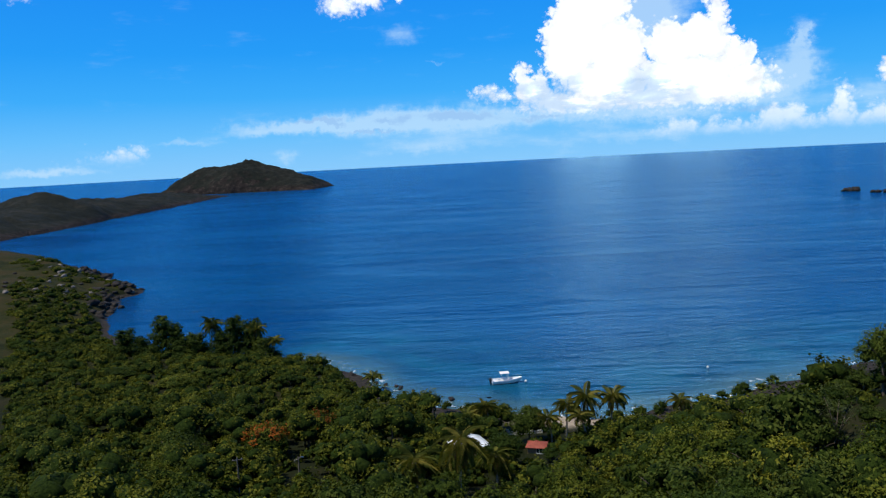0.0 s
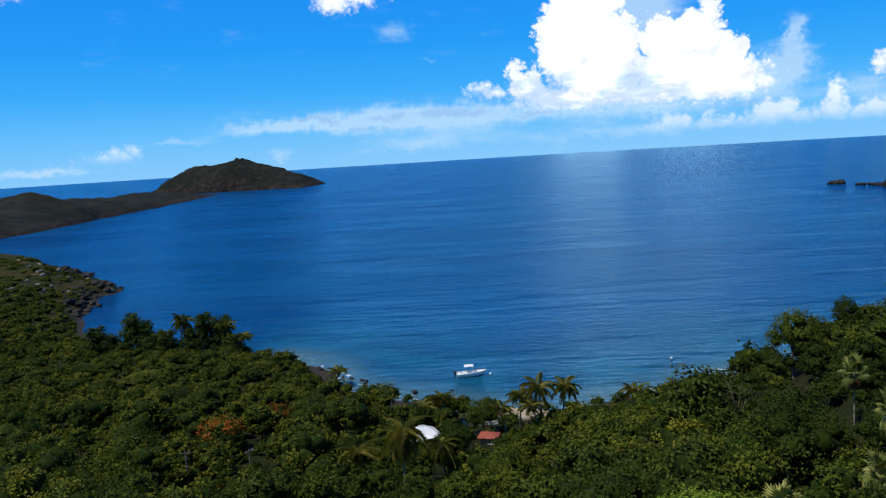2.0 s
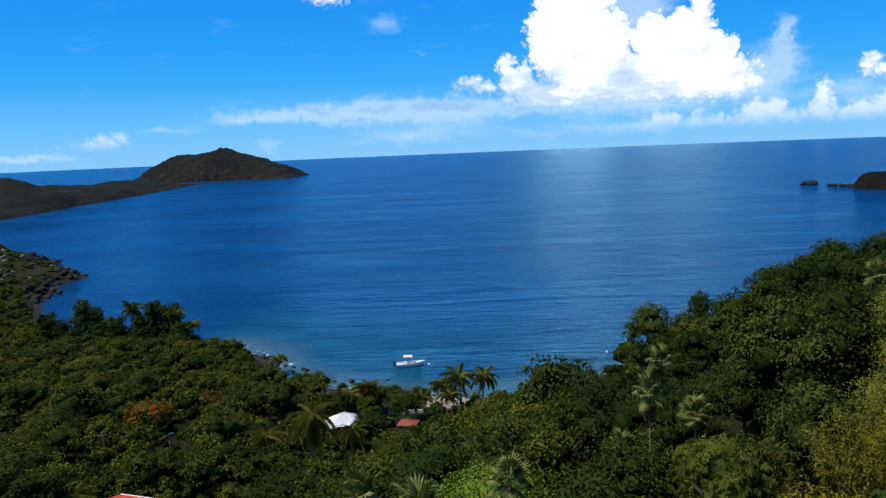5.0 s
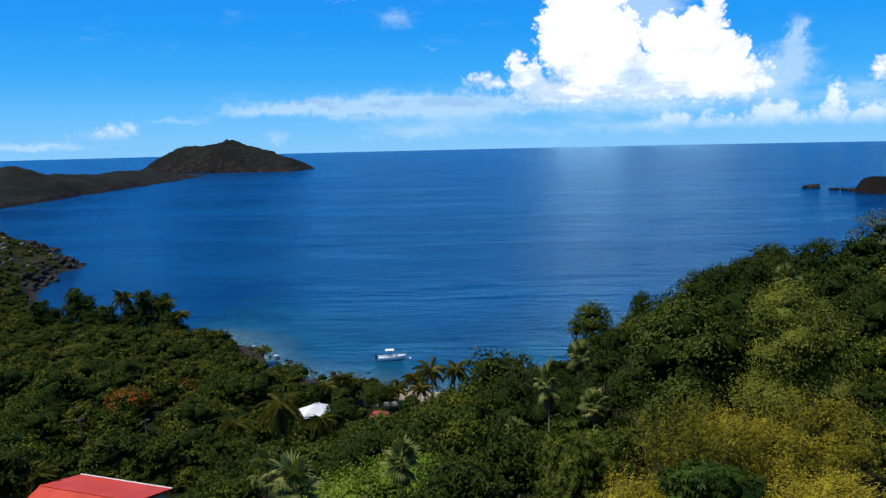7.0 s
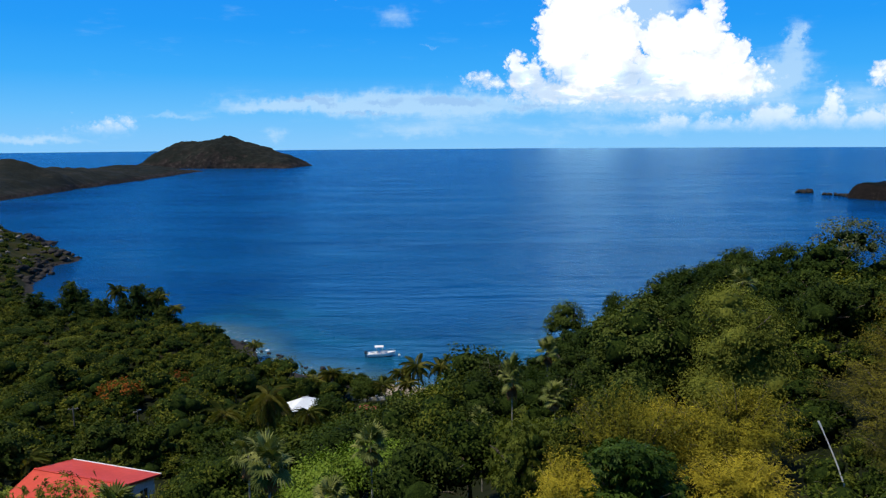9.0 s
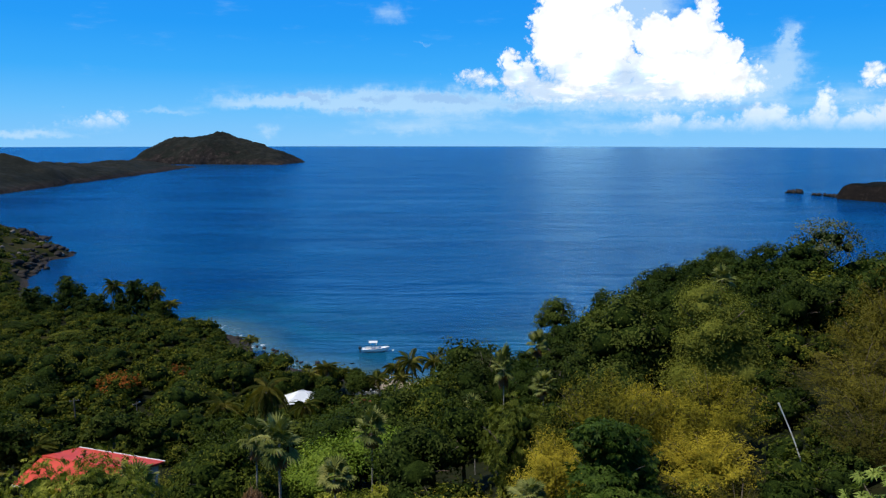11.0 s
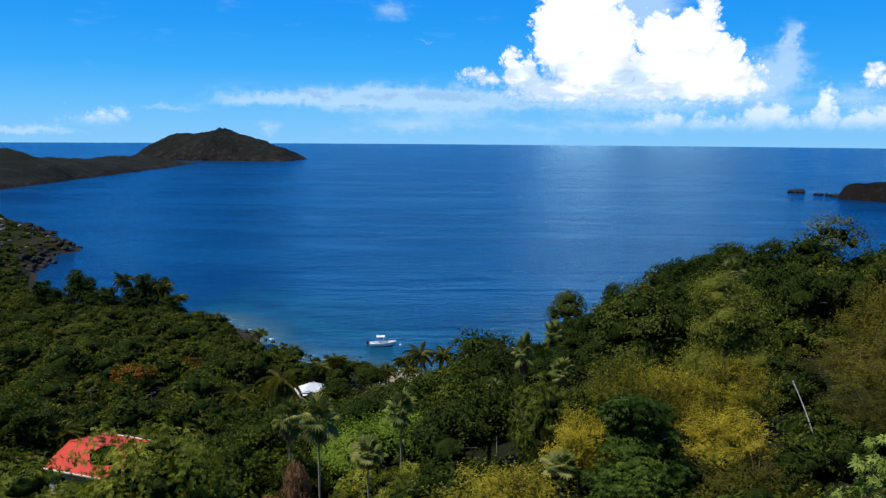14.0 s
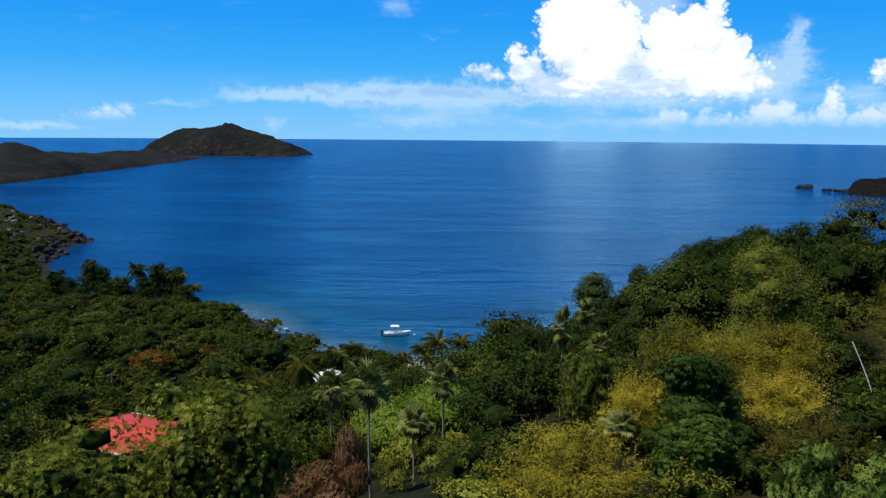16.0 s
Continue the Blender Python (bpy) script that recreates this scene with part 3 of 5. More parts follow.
def ground_height(x, y):
    """Height of the ground over the sea."""
    x, y = np.asarray(x, float), np.asarray(y, float)
    wob = 2.2 * np.sin(x * 0.21 + 1.3 * np.sin(y * 0.13)) + 1.6 * np.sin(y * 0.33 + x * 0.11)
    d = shore_distance(x, y) + wob * ease((x + 400) / 260) * 0.45
    s = np.maximum(130 - y, 0)
    slope = np.where(s < 114, 0.10 * s + 0.0014 * s * s, 29.6 + 0.22 * (s - 114))
    ridge = 22 * ease((x - 10) / 50) * np.where(y > 66, np.clip(1 - (y - 66) / 50, 0, 1), np.clip(0.05 + (y + 14) / 78, 0.02, 1))
    inland = slope + ridge + hump(x, y, -236, 330, 44, 40, 11) + hump(x, y, -182, 318, 18, 22, 4.5) + hump(x, y, -195, 240, 55, 60, 9) + hump(x, y, -330, 280, 90, 90, 22) + hump(x, y, -190, 120, 80, 90, 6)
    cape = ease((-118 - x) / 14) * ease((y - 215) / 30)
    flat_part = np.minimum(1.7 + 1.6 * cape, (0.14 + 0.45 * cape) * d)
    land = flat_part + (inland - 1.5 * ease((slope + ridge) / 7)) * ease(d / 26) + 0.35 * np.sin(x * 0.5) * np.sin(y * 0.43) * ease(d / 15)
    pad = ease(1.6 - np.hypot(x - HOUSE[0], y - HOUSE[1]) / 11)
    land = land * (1 - pad) + 16.0 * pad
    return np.where(d > 0, land, np.maximum(0.075 * d, -14))


def spot(x, y):
    return float(ground_height(np.array([x]), np.array([y]))[0])


def grid_sheet(name, xs, ys, height, mat, label, category):
    gx, gy = np.meshgrid(xs, ys)
    verts = np.stack([gx, gy, height(gx, gy)], -1).reshape(-1, 3)
    nx, ny = len(xs), len(ys)
    i = (np.arange(ny - 1)[:, None] * nx + np.arange(nx - 1)[None]).ravel()
    ob = new(name, mesh_from(name, verts, np.stack([i, i + 1, i + nx + 1, i + nx], 1), mat, smooth=True))
    return tagged(ob, label, category, kind="structure")


def stretch(a, lo, hi, b, step):
    """Even steps from lo to hi, growing steps out to a and b."""
    left, right = [lo], [hi]
    while left[-1] > a:
        left.append(left[-1] - (lo - left[-1]) * 0.25 - step * 1.5)
    while right[-1] < b:
        right.append(right[-1] + (right[-1] - hi) * 0.25 + step * 1.5)
    return np.array(left[:0:-1] + list(np.arange(lo, hi, step)) + right)


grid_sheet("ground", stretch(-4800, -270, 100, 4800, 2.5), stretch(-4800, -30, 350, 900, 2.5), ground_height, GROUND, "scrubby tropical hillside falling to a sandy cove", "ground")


def sea_sheet():
    """The sea: rings that widen out to the horizon."""
    rings, spokes = 150, 220
    radius = np.concatenate([[0.5], np.geomspace(2, 4930, rings)])
    turn = np.linspace(0, 2 * np.pi, spokes, endpoint=False)
    cx, cy = 5.0, 150.0
    x, y = cx + radius[:, None] * np.sin(turn)[None], cy + radius[:, None] * np.cos(turn)[None]
    verts = np.stack([x, y, np.zeros_like(x)], -1).reshape(-1, 3)
    k = np.arange(rings)[:, None] * spokes
    s = np.arange(spokes)[None]
    faces = np.stack([k + s, k + spokes + s, k + spokes + (s + 1) % spokes, k + (s + 1) % spokes], -1).reshape(-1, 4)[:, ::-1]
    data = mesh_from("sea", verts, faces, SEA, smooth=True)
    depth = data.attributes.new("depth", "FLOAT", "POINT")
    depth.data.foreach_set("value", np.clip(-ground_height(x.ravel(), y.ravel()), -1, 20).astype(np.float32))
    return tagged(new("sea", data), "deep blue sea with low swell and ripples", "sea", kind="structure")


sea_sheet()


def island(name, cx, cy, turn, length, width, profile, label, rough=1.0, step=5.0, category="island", mat=None, cliff=1.7, rise=0.72):
    """A hilly island: its height along its length from profile(u), u from -1 to 1, its shores cut by gullies."""
    xs, ys = np.arange(-length * 1.05, length * 1.05, step), np.arange(-width * 1.1, width * 1.1, step)
    gx, gy = np.meshgrid(xs, ys)
    u, v = gx / length, gy / width
    bays = np.array([noise.fractal(Vector((a * 0.013 + cx, b * 0.02, 3.1)), 0.9, 2.0, 5) for a, b in zip(gx.ravel(), gy.ravel())]).reshape(gx.shape)
    fine = np.array([noise.fractal(Vector((a * 0.07, b * 0.07, 7.7 + cx)), 0.8, 2.0, 5) for a, b in zip(gx.ravel(), gy.ravel())]).reshape(gx.shape)
    across = 1 - np.abs(v) ** cliff + bays * 0.16
    z = np.where(across > 0, np.clip(across, 0, 2) ** rise, across * 2) * (profile(u)) + fine * rough * 2.2 * np.clip(across * 2 + 0.4, 0, 1) - np.where(np.abs(u) > 1, (np.abs(u) - 1) * 150, 0)
    z = np.where(z < 0.3, z - 4, z)
    nx, ny = len(xs), len(ys)
    i = (np.arange(ny - 1)[:, None] * nx + np.arange(nx - 1)[None]).ravel()
    data = mesh_from(name, np.stack([gx, gy, z], -1).reshape(-1, 3), np.stack([i, i + 1, i + nx + 1, i + nx], 1), mat or ISLAND, smooth=False)
    ob = new(name, data)
    ob.matrix_world = pose(cx, cy, 0, 0, 0, turn)
    return tagged(ob, label, category, kind="structure")


DOME = ((-1.0, 12), (-0.94, 25), (-0.86, 35), (-0.62, 51), (-0.31, 59), (-0.04, 67), (0.23, 56), (0.56, 38), (0.68, 31), (0.87, 20), (1.0, 2))
SPINE = ((-1.0, 12), (-0.6, 18), (-0.40, 20), (-0.34, 26), (-0.28, 35), (-0.22, 25), (-0.05, 22), (0.25, 18), (0.49, 13), (0.60, 16), (0.65, 18), (0.79, 14), (0.90, 8), (1.0, 1))
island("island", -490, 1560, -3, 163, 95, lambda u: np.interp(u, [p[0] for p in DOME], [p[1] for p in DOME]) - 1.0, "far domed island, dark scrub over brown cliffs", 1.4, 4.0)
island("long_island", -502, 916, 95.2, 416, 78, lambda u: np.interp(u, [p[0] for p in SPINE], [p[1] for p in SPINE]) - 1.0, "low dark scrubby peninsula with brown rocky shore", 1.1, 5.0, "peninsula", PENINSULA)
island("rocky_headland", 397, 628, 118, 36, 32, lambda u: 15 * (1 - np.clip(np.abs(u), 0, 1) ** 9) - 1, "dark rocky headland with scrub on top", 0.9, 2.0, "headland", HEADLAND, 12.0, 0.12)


# ---- trees ----
def plain_tree(name, seed, mat, height, radius, lobes, count, leaf, trunk=0.16, tall=0.62, wide=0.55, droop=0.35, core=0.36, bark=BARK, cone=0.0, inner=None):
    """A broad-leaved tree at the origin: trunk with limbs, crown of leaves over darker lobes."""
    rng = np.random.default_rng(seed)
    thing = new(name)
    crown_z = height * (1 - tall * 0.5)
    places, ways, middle, size = crown_places(rng, radius, height * tall, lobes, count, cone)
    lift = height - (middle[:, 2] + size * 0.8).max()
    shift = np.array([0, 0, lift])
    leaves = leaf_arrays(rng, places + shift, ways, leaf, leaf * wide, droop)
    data = join_mixed("crown", leaves, cores(rng, middle + shift, size, core), [mat, inner or CORE_SHADE], 0, 1)
    hang("trunk", mesh_from("trunk", *limbs(rng, height, min(crown_z, lift + height * 0.1), radius, trunk), bark, smooth=True), thing)
    hang("crown", data, thing)
    return thing


def planted(kind, x, y, turn=0.0, size=1.0, tall=1.0, lift=-0.15):
    """A copy of a plant, standing on the ground."""
    return copy_thing(kind, pose(x, y, spot(x, y) + lift, 0, 0, turn) @ Matrix.Diagonal((size, size, size * tall, 1)))


def topped(kind, x, y, top, natural, turn=0.0, wide=1.0):
    """A copy of a plant of that natural height whose top is at the height top."""
    z = spot(x, y) - 0.15
    return copy_thing(kind, pose(x, y, z, 0, 0, turn) @ Matrix.Diagonal((wide, wide, max((top - z) / natural, 0.35), 1)))


rng = np.random.default_rng(11)
NEAR = [plain_tree("tree", 20 + i, (LEAF, LEAF, LEAF, LEAF_OLIVE, LEAF_DARK, LEAF_BROWN)[i], 6.2, 2.9, 12, 2550, 0.21, tall=0.85, core=0.78) for i in range(6)]
MIDDLE = [plain_tree("tree", 40 + i, (LEAF, LEAF, LEAF, LEAF_OLIVE, LEAF_DARK, LEAF_BROWN)[i], 6.2, 3.0, 10, 1050, 0.35, tall=0.75, core=0.80) for i in range(6)]
for kind in NEAR + MIDDLE:
    tagged(kind, "leafy green tropical tree in dense hillside woodland", "tree", "woodland trees")
tagged(NEAR[4], "dark green broad-leaved tree in dense hillside woodland"), tagged(MIDDLE[4], "dark green broad-leaved tree in dense hillside woodland")
tagged(NEAR[3], "olive-green tree with yellowing leaves on the hillside"), tagged(MIDDLE[3], "olive-green tree with yellowing leaves on the hillside")

# places kept free of the scattered trees: x, y, radius
CLEAR = [(-5.0, 51.7, 9.0), (1.6, 111, 4.5), (12.3, 111, 4.0), (13, 106, 3.5), (14, 121, 5.5), (24, 124, 6), (36.4, 17.4, 5), (46, 28, 5.2), (38, 12, 4.5), (51.6, 22, 5), (39, 4, 5), (41.2, 18.6, 4.6), (42.6, 13.8, 4.6), (55.5, 26, 4.2), (50, 17, 4.6), (30.6, 9, 4.2), (47, 16, 4.2), (36.8, 29.6, 3.0), (43, 24, 3.5), (17, 9, 3.0), (23, 24, 5.5), (33.5, 32, 2.6), (28.8, 22, 3.6), (43.5, 6, 3.5), (37, 8, 4.2), (21.5, 14.5, 4.5), (26.5, 16, 3.6), (24.5, 9.5, 4.0),
         (2, 91, 4.2), (-4.4, 89, 4.0), (1, 85, 3), (11.8, 118, 4), (7.3, 104, 3.4), (65, 67, 3.5), (67, 59, 3.5), (41, 62, 3), (45.5, 63, 2.5), (-31, 112, 5), (26, 26, 3.5), (51.5, 30.5, 3.6), (24.5, 31, 4.5), (21, 34, 3.2), (25, 35.5, 3.6), (35, 18, 4), (2.5, 100, 3.0), (-27, 90, 4), (-24.5, 87, 3.5), (-21, 98, 3.5), (-19, 94.5, 3.2), (16, 117, 4), (20, 21, 3)]


def low_growth(x, y):
    """How far the growth is kept down: along the view to the house, by the poles, towards the windy shore."""
    ax, ay, bx, by = -3.0, 46.0, 22.0, 2.0
    t = min(max(((x - ax) * (bx - ax) + (y - ay) * (by - ay)) / ((bx - ax) ** 2 + (by - ay) ** 2), 0), 1)
    k = 1.0
    if math.hypot(x - ax - t * (bx - ax), y - ay - t * (by - ay)) < 8.0:
        k = 0.52
    if math.hypot(x + 24, y - 95) < 5 or math.hypot(x + 29, y - 88) < 5:
        k = 0.55
    for px, py in ((-30.4, 94.7), (-23.5, 101.3)):
        # cut back before the poles
        u = min(max(((x - px) * 50 + (y - py) * -105) / (50 ** 2 + 105 ** 2), 0), 0.26)
        if math.hypot(x - px - u * 50, y - py + u * 105) < 4.5:
            k = 0.42
    if y > 120:
        k *= max(0.40, 1 - (y - 120) / 55)
    if 8 < x < 19 and 97 < y < 112:
        k *= 0.5
    if math.hypot(x, y - 84) < 8:
        k *= 0.6
    if x > 34 and y > 40:
        k *= 0.70
    if 36 < x < 53 and 56 < y < 72:
        k *= 0.68
    if x < -125 and y > 225:
        k *= 0.5
    if 2 < x < 32 and 72 < y < 128:
        k *= 0.72
    if x < -60:
        k *= 0.85
    if y < 8:
        k *= 0.8
    if 60 < y < 125 and -8 < x < 26:
        k *= 0.80
    return k


spots = []
step = 4.1
for iy in range(int(-2 / step), int(345 / step)):
    for ix in range(int(-215 / step), int(98 / step)):
        x, y = (ix + 0.5 * (iy % 2) + rng.uniform(-0.42, 0.42)) * step, (iy + rng.uniform(-0.42, 0.42)) * step
        spots.append((x, y, rng.uniform(), rng.uniform(), rng.uniform(0, 360)))
inland = shore_distance(np.array([s[0] for s in spots]), np.array([s[1] for s in spots]))
spots = [s for s, d in zip(spots, inland) if d > (3.0 if s[0] < -36 else 4.5 if s[0] < -20 else 10.0 if s[0] < -12 else 11.0 if s[0] < 45 else 4) and s[1] > 3 and (s[1] < 240 or s[0] < -140) and (s[2] * 7.3) % 1 > (0.6 if s[0] < -125 and s[1] > 245 else 0.1 if s[1] < 70 else 0.28) and -4 - (s[1] + 4) * 0.63 < s[0] < 42 + (s[1] + 19) * 0.62 and (s[0] < 50 or s[1] < 84)
         and all(math.hypot(s[0] - a, s[1] - b) > r for a, b, r in CLEAR)]
spots.sort(key=lambda s: math.hypot(s[0] - 24, s[1] + 10))
for x, y, r1, r2, turn in spots[:300]:
    near = math.hypot(x - 24, y + 10) < 56
    kinds = NEAR if near else MIDDLE
    k = (0.58 + 0.78 * r1 ** 1.5) * low_growth(x, y)
    pick = int(r2 * len(kinds))
    if x > 18 and y > 26:
        # the ridge is clad in darker trees
        pick = (0, 4, 5, 1)[int(r2 * 4)] if x < 34 else (4, 5, 5)[int(r2 * 3)]
    planted(kinds[pick], x, y, turn, max(k, 0.5), 1.0 if k > 0.6 else 0.8)


UNDER = [plain_tree("shrub", 60 + i, (LEAF, LEAF_OLIVE, LEAF_DARK)[i], 3.0, 2.2, 8, 460, 0.27, 0.06, 1.05, 0.55, core=0.74) for i in range(3)]
for kind in UNDER:
    tagged(kind, "dense leafy shrub filling the gaps under the trees", "shrub", "undergrowth")
under = np.random.default_rng(15)
for i in range(80):
    x, y = under.uniform(-12, 62), under.uniform(1, 46)
    if math.hypot(x + 5, y - 51) > 10 and abs(x - 26) < 20 + y * 0.75 and math.hypot(x - 29, y + 3) > 8 and all(math.hypot(x - a, y - b) > 2.6 for a, b in ((46.5, 16.5), (47, 13.5), (21.3, 18), (23.4, 20.5), (25, 24.5), (23, 16))):
        planted(UNDER[i % 3], x, y, under.uniform(0, 360), under.uniform(0.5, 1.05) * (0.7 if 28 < x < 58 and y < 24 else 0.75 if math.hypot(x - 13, y - 24) < 9 else 1))


for x, y, size in ((46.8, 56.5, 1.3), (48.6, 57.5, 1.2), (45.2, 55.0, 1.2), (48.0, 54.4, 1.1), (50.6, 55.6, 1.2), (44.4, 58.0, 1.1), (32.9, 37.0, 1.2), (31.4, 35.6, 1.0), (34.4, 36.0, 1.0), (40.7, 13.0, 0.7), (2.4, 101.5, 0.9), (4.4, 102.6, 0.8), (0.4, 100.6, 0.9), (2.8, 104.4, 0.7), (-1.6, 102.4, 0.9), (-39.4, 156.5, 0.9), (-37.4, 158.0, 0.8), (-41.6, 157.0, 0.9), (-59.3, 163.0, 0.9), (-57.2, 164.0, 0.9), (-61.6, 163.6, 0.9)):
    planted(UNDER[(0, 2)[int(x) % 2]], x, y, x * 30, size)
for x, y, size in ((49.2, 26.4, 0.6), (51.6, 31.8, 0.8), (50.4, 29.0, 0.6), (47.6, 21.4, 0.5), (49.0, 22.8, 0.5), (53.4, 36.6, 0.9), (54.8, 39.4, 0.9), (46.2, 20.6, 0.4), (28.6, 18.5, 0.7), (30.2, 20.5, 0.7), (27.8, 16.8, 0.7), (31.5, 17.0, 0.6), (29.4, 15.0, 0.6), (43.6, 11.6, 0.6), (45.2, 11.0, 0.6), (46.6, 12.4, 0.5), (42.4, 10.0, 0.6), (38.6, 9.6, 0.6), (39.6, 8.0, 0.6)):
    # dark shrubs added to deepen the shade behind the bamboo, others over bare ground
    planted(UNDER[2], x, y, x * 60, size)
for i in range(46):
    # the ridge
    planted(UNDER[(0, 2, 2)[i % 3]], under.uniform(40, 76), under.uniform(34, 70), under.uniform(0, 360), under.uniform(0.7, 1.3))
for x, y, size in ((46.6, 13.4, 0.6), (48.4, 15.2, 0.55), (45.0, 14.6, 0.6), (48.0, 18.0, 0.5), (44.4, 12.0, 0.7), (49.0, 12.4, 0.7), (36.0, 8.0, 0.7), (34.0, 6.5, 0.7), (41.0, 9.0, 0.8), (42.5, 6.0, 0.8), (31.5, 13.0, 0.75), (28.0, 11.5, 0.7), (27.0, 15.5, 0.8), (30.0, 17.0, 0.8)):
    planted(UNDER[int(x) % 2], x, y, x * 40, size)


def woodland(places, thicket):
    """The farther woods: crowns of leaves over lobes and trunks, joined as one."""
    leaves, inside, stems = [], [], []
    for x, y, r1, r2, turn in places:
        local = np.random.default_rng(int(r1 * 1e6))
        k = (0.50 + 1.0 * r2 ** 1.6) * low_growth(x, y)
        high, radius = 6.2 * k, 3.2 * (0.66 + 0.72 * r2 ** 1.2) * (0.75 + 0.25 * k)
        p, ways, middle, size = crown_places(local, radius, high * 0.80, 8, 450)
        base = np.array([x, y, spot(x, y) + high - (middle[:, 2] + size * 0.8).max()])
        leaves.append(leaf_arrays(local, p + base, ways, 0.44, 0.31, 0.3))
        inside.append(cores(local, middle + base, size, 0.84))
        z = spot(x, y)
        stems.append(tube_arrays([(x, y, z - 0.4), (x + 0.1, y, z + high * 0.35), (x, y + 0.1, z + high * 0.7)], [0.2, 0.15, 0.08], 5))
    for x, y, r1, r2, turn in thicket:
        # low growth that closes the gaps between the crowns
        local = np.random.default_rng(int(r1 * 1e6) + 5)
        radius, high = 1.7 + 1.2 * r2, (1.5 + 1.3 * r1) * max(low_growth(x, y), 0.6)
        p, ways, middle, size = crown_places(local, radius, high, 4, 140)
        base = np.array([x, y, spot(x, y) + high * 0.35])
        leaves.append(leaf_arrays(local, p + base, ways, 0.46, 0.32, 0.3))
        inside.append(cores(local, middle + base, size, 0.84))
    stem_v, stem_f = merged(stems)
    thing = tagged(new("woodland"), "dense green scrub woodland behind the shore", "woodland", kind="stuff")
    tagged(hang("canopy", join_mixed("canopy", merged(leaves), merged(inside), [WOODS, CORE_SHADE], 0, 1), thing), kind="stuff")
    tagged(hang("stems", mesh_from("stems", stem_v, stem_f, BARK), thing), kind="stuff")


WOODS = leaf_material("leaf_woods", (0.007, 0.014, 0.002), (0.038, 0.052, 0.005), (0.150, 0.146, 0.015), patch=0.16)
thicket = []
gap_rng = np.random.default_rng(19)
for iy in range(13, 62):
    for ix in range(-46, 24):
        x, y = (ix + 0.5 * (iy % 2) + gap_rng.uniform(-0.3, 0.3)) * 4.4, (iy + gap_rng.uniform(-0.3, 0.3)) * 4.4
        thicket.append((x, y, gap_rng.uniform(), gap_rng.uniform(), 0.0))
near_tree = np.array([(s[0], s[1]) for s in spots])
gap_inland = shore_distance(np.array([s[0] for s in thicket]), np.array([s[1] for s in thicket]))
thicket = [s for s, d in zip(thicket, gap_inland) if d > 3.5 and not (d < 11 and s[0] > -20) and -4 - (s[1] + 4) * 0.63 < s[0] < 42 + (s[1] + 19) * 0.62 and (s[0] < 60 or s[1] < 90)
           and np.hypot(near_tree[:, 0] - s[0], near_tree[:, 1] - s[1]).min() > 1.7 and math.hypot(s[0] + 5, s[1] - 51.7) > 9 and all(math.hypot(s[0] - a, s[1] - b) > r for a, b, r in ((1.6, 110, 5), (12.3, 109, 5), (4.2, 124, 3.5), (11.2, 121, 4)))]
woodland(spots[300:], thicket)

# trees that stand out
GREAT = plain_tree("tree", 78, LEAF, 7.0, 4.2, 15, 4200, 0.36, 0.24, 0.75, 0.55, core=0.8)
tagged(GREAT, "large spreading tree rising above the woodland", "tree", "great trees")
for x, y, top, turn, wide in ((-44, 106.7, 10.2, 0, 1.15), (-38, 87, 13.6, 70, 0.95), (-50, 140, 6.0, 150, 1.0), (-27, 136, 7.0, 220, 0.9), (-66, 158, 4.6, 300, 1.1), (-14, 104, 9.6, 20, 0.85), (-84, 168, 3.6, 90, 1.0), (-12, 76, 14.6, 200, 0.8), (26, 74, 21.5, 120, 0.95), (15, 80, 15.5, 10, 0.8)):
    topped(GREAT, x, y, top, 7.0, turn, wide)
TALL = plain_tree("tree", 71, LEAF_NEW, 8.6, 3.4, 20, 26000, 0.145, 0.22, 0.75, 0.5, core=0.82, cone=0.55, inner=LEAF_NEW)
topped(tagged(TALL, "tall full-crowned green tree with pale new leaves", "tree"), 46.3, 29.5, 42.8, 8.6, 40, 0.95)
topped(NEAR[5], 28.8, 22.0, 36.4, 6.2, 30, 0.95)
OPEN = plain_tree("tree", 72, LEAF_DARK, 6.0, 2.3, 10, 2600, 0.23, 0.13, 0.62, 0.5, core=0.6)
tagged(OPEN, "dark open-crowned tree standing up along the ridge", "tree", "ridge trees")
for x, y, top, turn, wide in ((40.7, 62.3, 34.7, 10, 1.0), (46.0, 63.8, 35.3, 130, 0.62), (64.4, 66.8, 40.0, 60, 1.1), (60.0, 66, 39.6, 200, 0.95), (49.0, 50.0, 40.3, 330, 0.95), (49.6, 55.8, 38.8, 250, 0.9)):
    topped(OPEN, x, y, top, 6.0, turn, wide)
UMBRELLA = plain_tree("tree", 73, LEAF_GREY, 7.0, 3.4, 18, 2200, 0.24, 0.15, 0.45, 0.7, core=0.3, bark=BARK)
planted(tagged(UMBRELLA, "airy tree with tufts of large leaves on pale limbs", "tree"), 67.2, 59, 70, 1.0, 1.05)
LIME = plain_tree("tree", 74, LEAF_LIME, 5.0, 2.9, 11, 5200, 0.21, 0.12, 0.75, 0.5, core=0.78, inner=LEAF_LIME)
topped(tagged(LIME, "bright lime-green leafy tree among fan palms", "tree"), 25.0, 35.0, 30.8, 5.0, 0, 1.15)
topped(LIME, 21.2, 34.0, 29.8, 5.0, 140, 1.05)
topped(NEAR[4], 14.2, 105.6, spot(13, 110) + 2.6, 6.2, 60, 0.55)
ROUND = plain_tree("tree", 75, LEAF_DARK, 5.4, 3.2, 11, 2800, 0.30, 0.2, 0.8, 0.6, core=0.8)
tagged(ROUND, "dark green round-crowned tree by the beach", "tree", "beach trees")
for x, y, turn, size in ((11.8, 118, 0, 1.02), (7.3, 104, 90, 1.0)):
    planted(ROUND, x, y, turn, size)
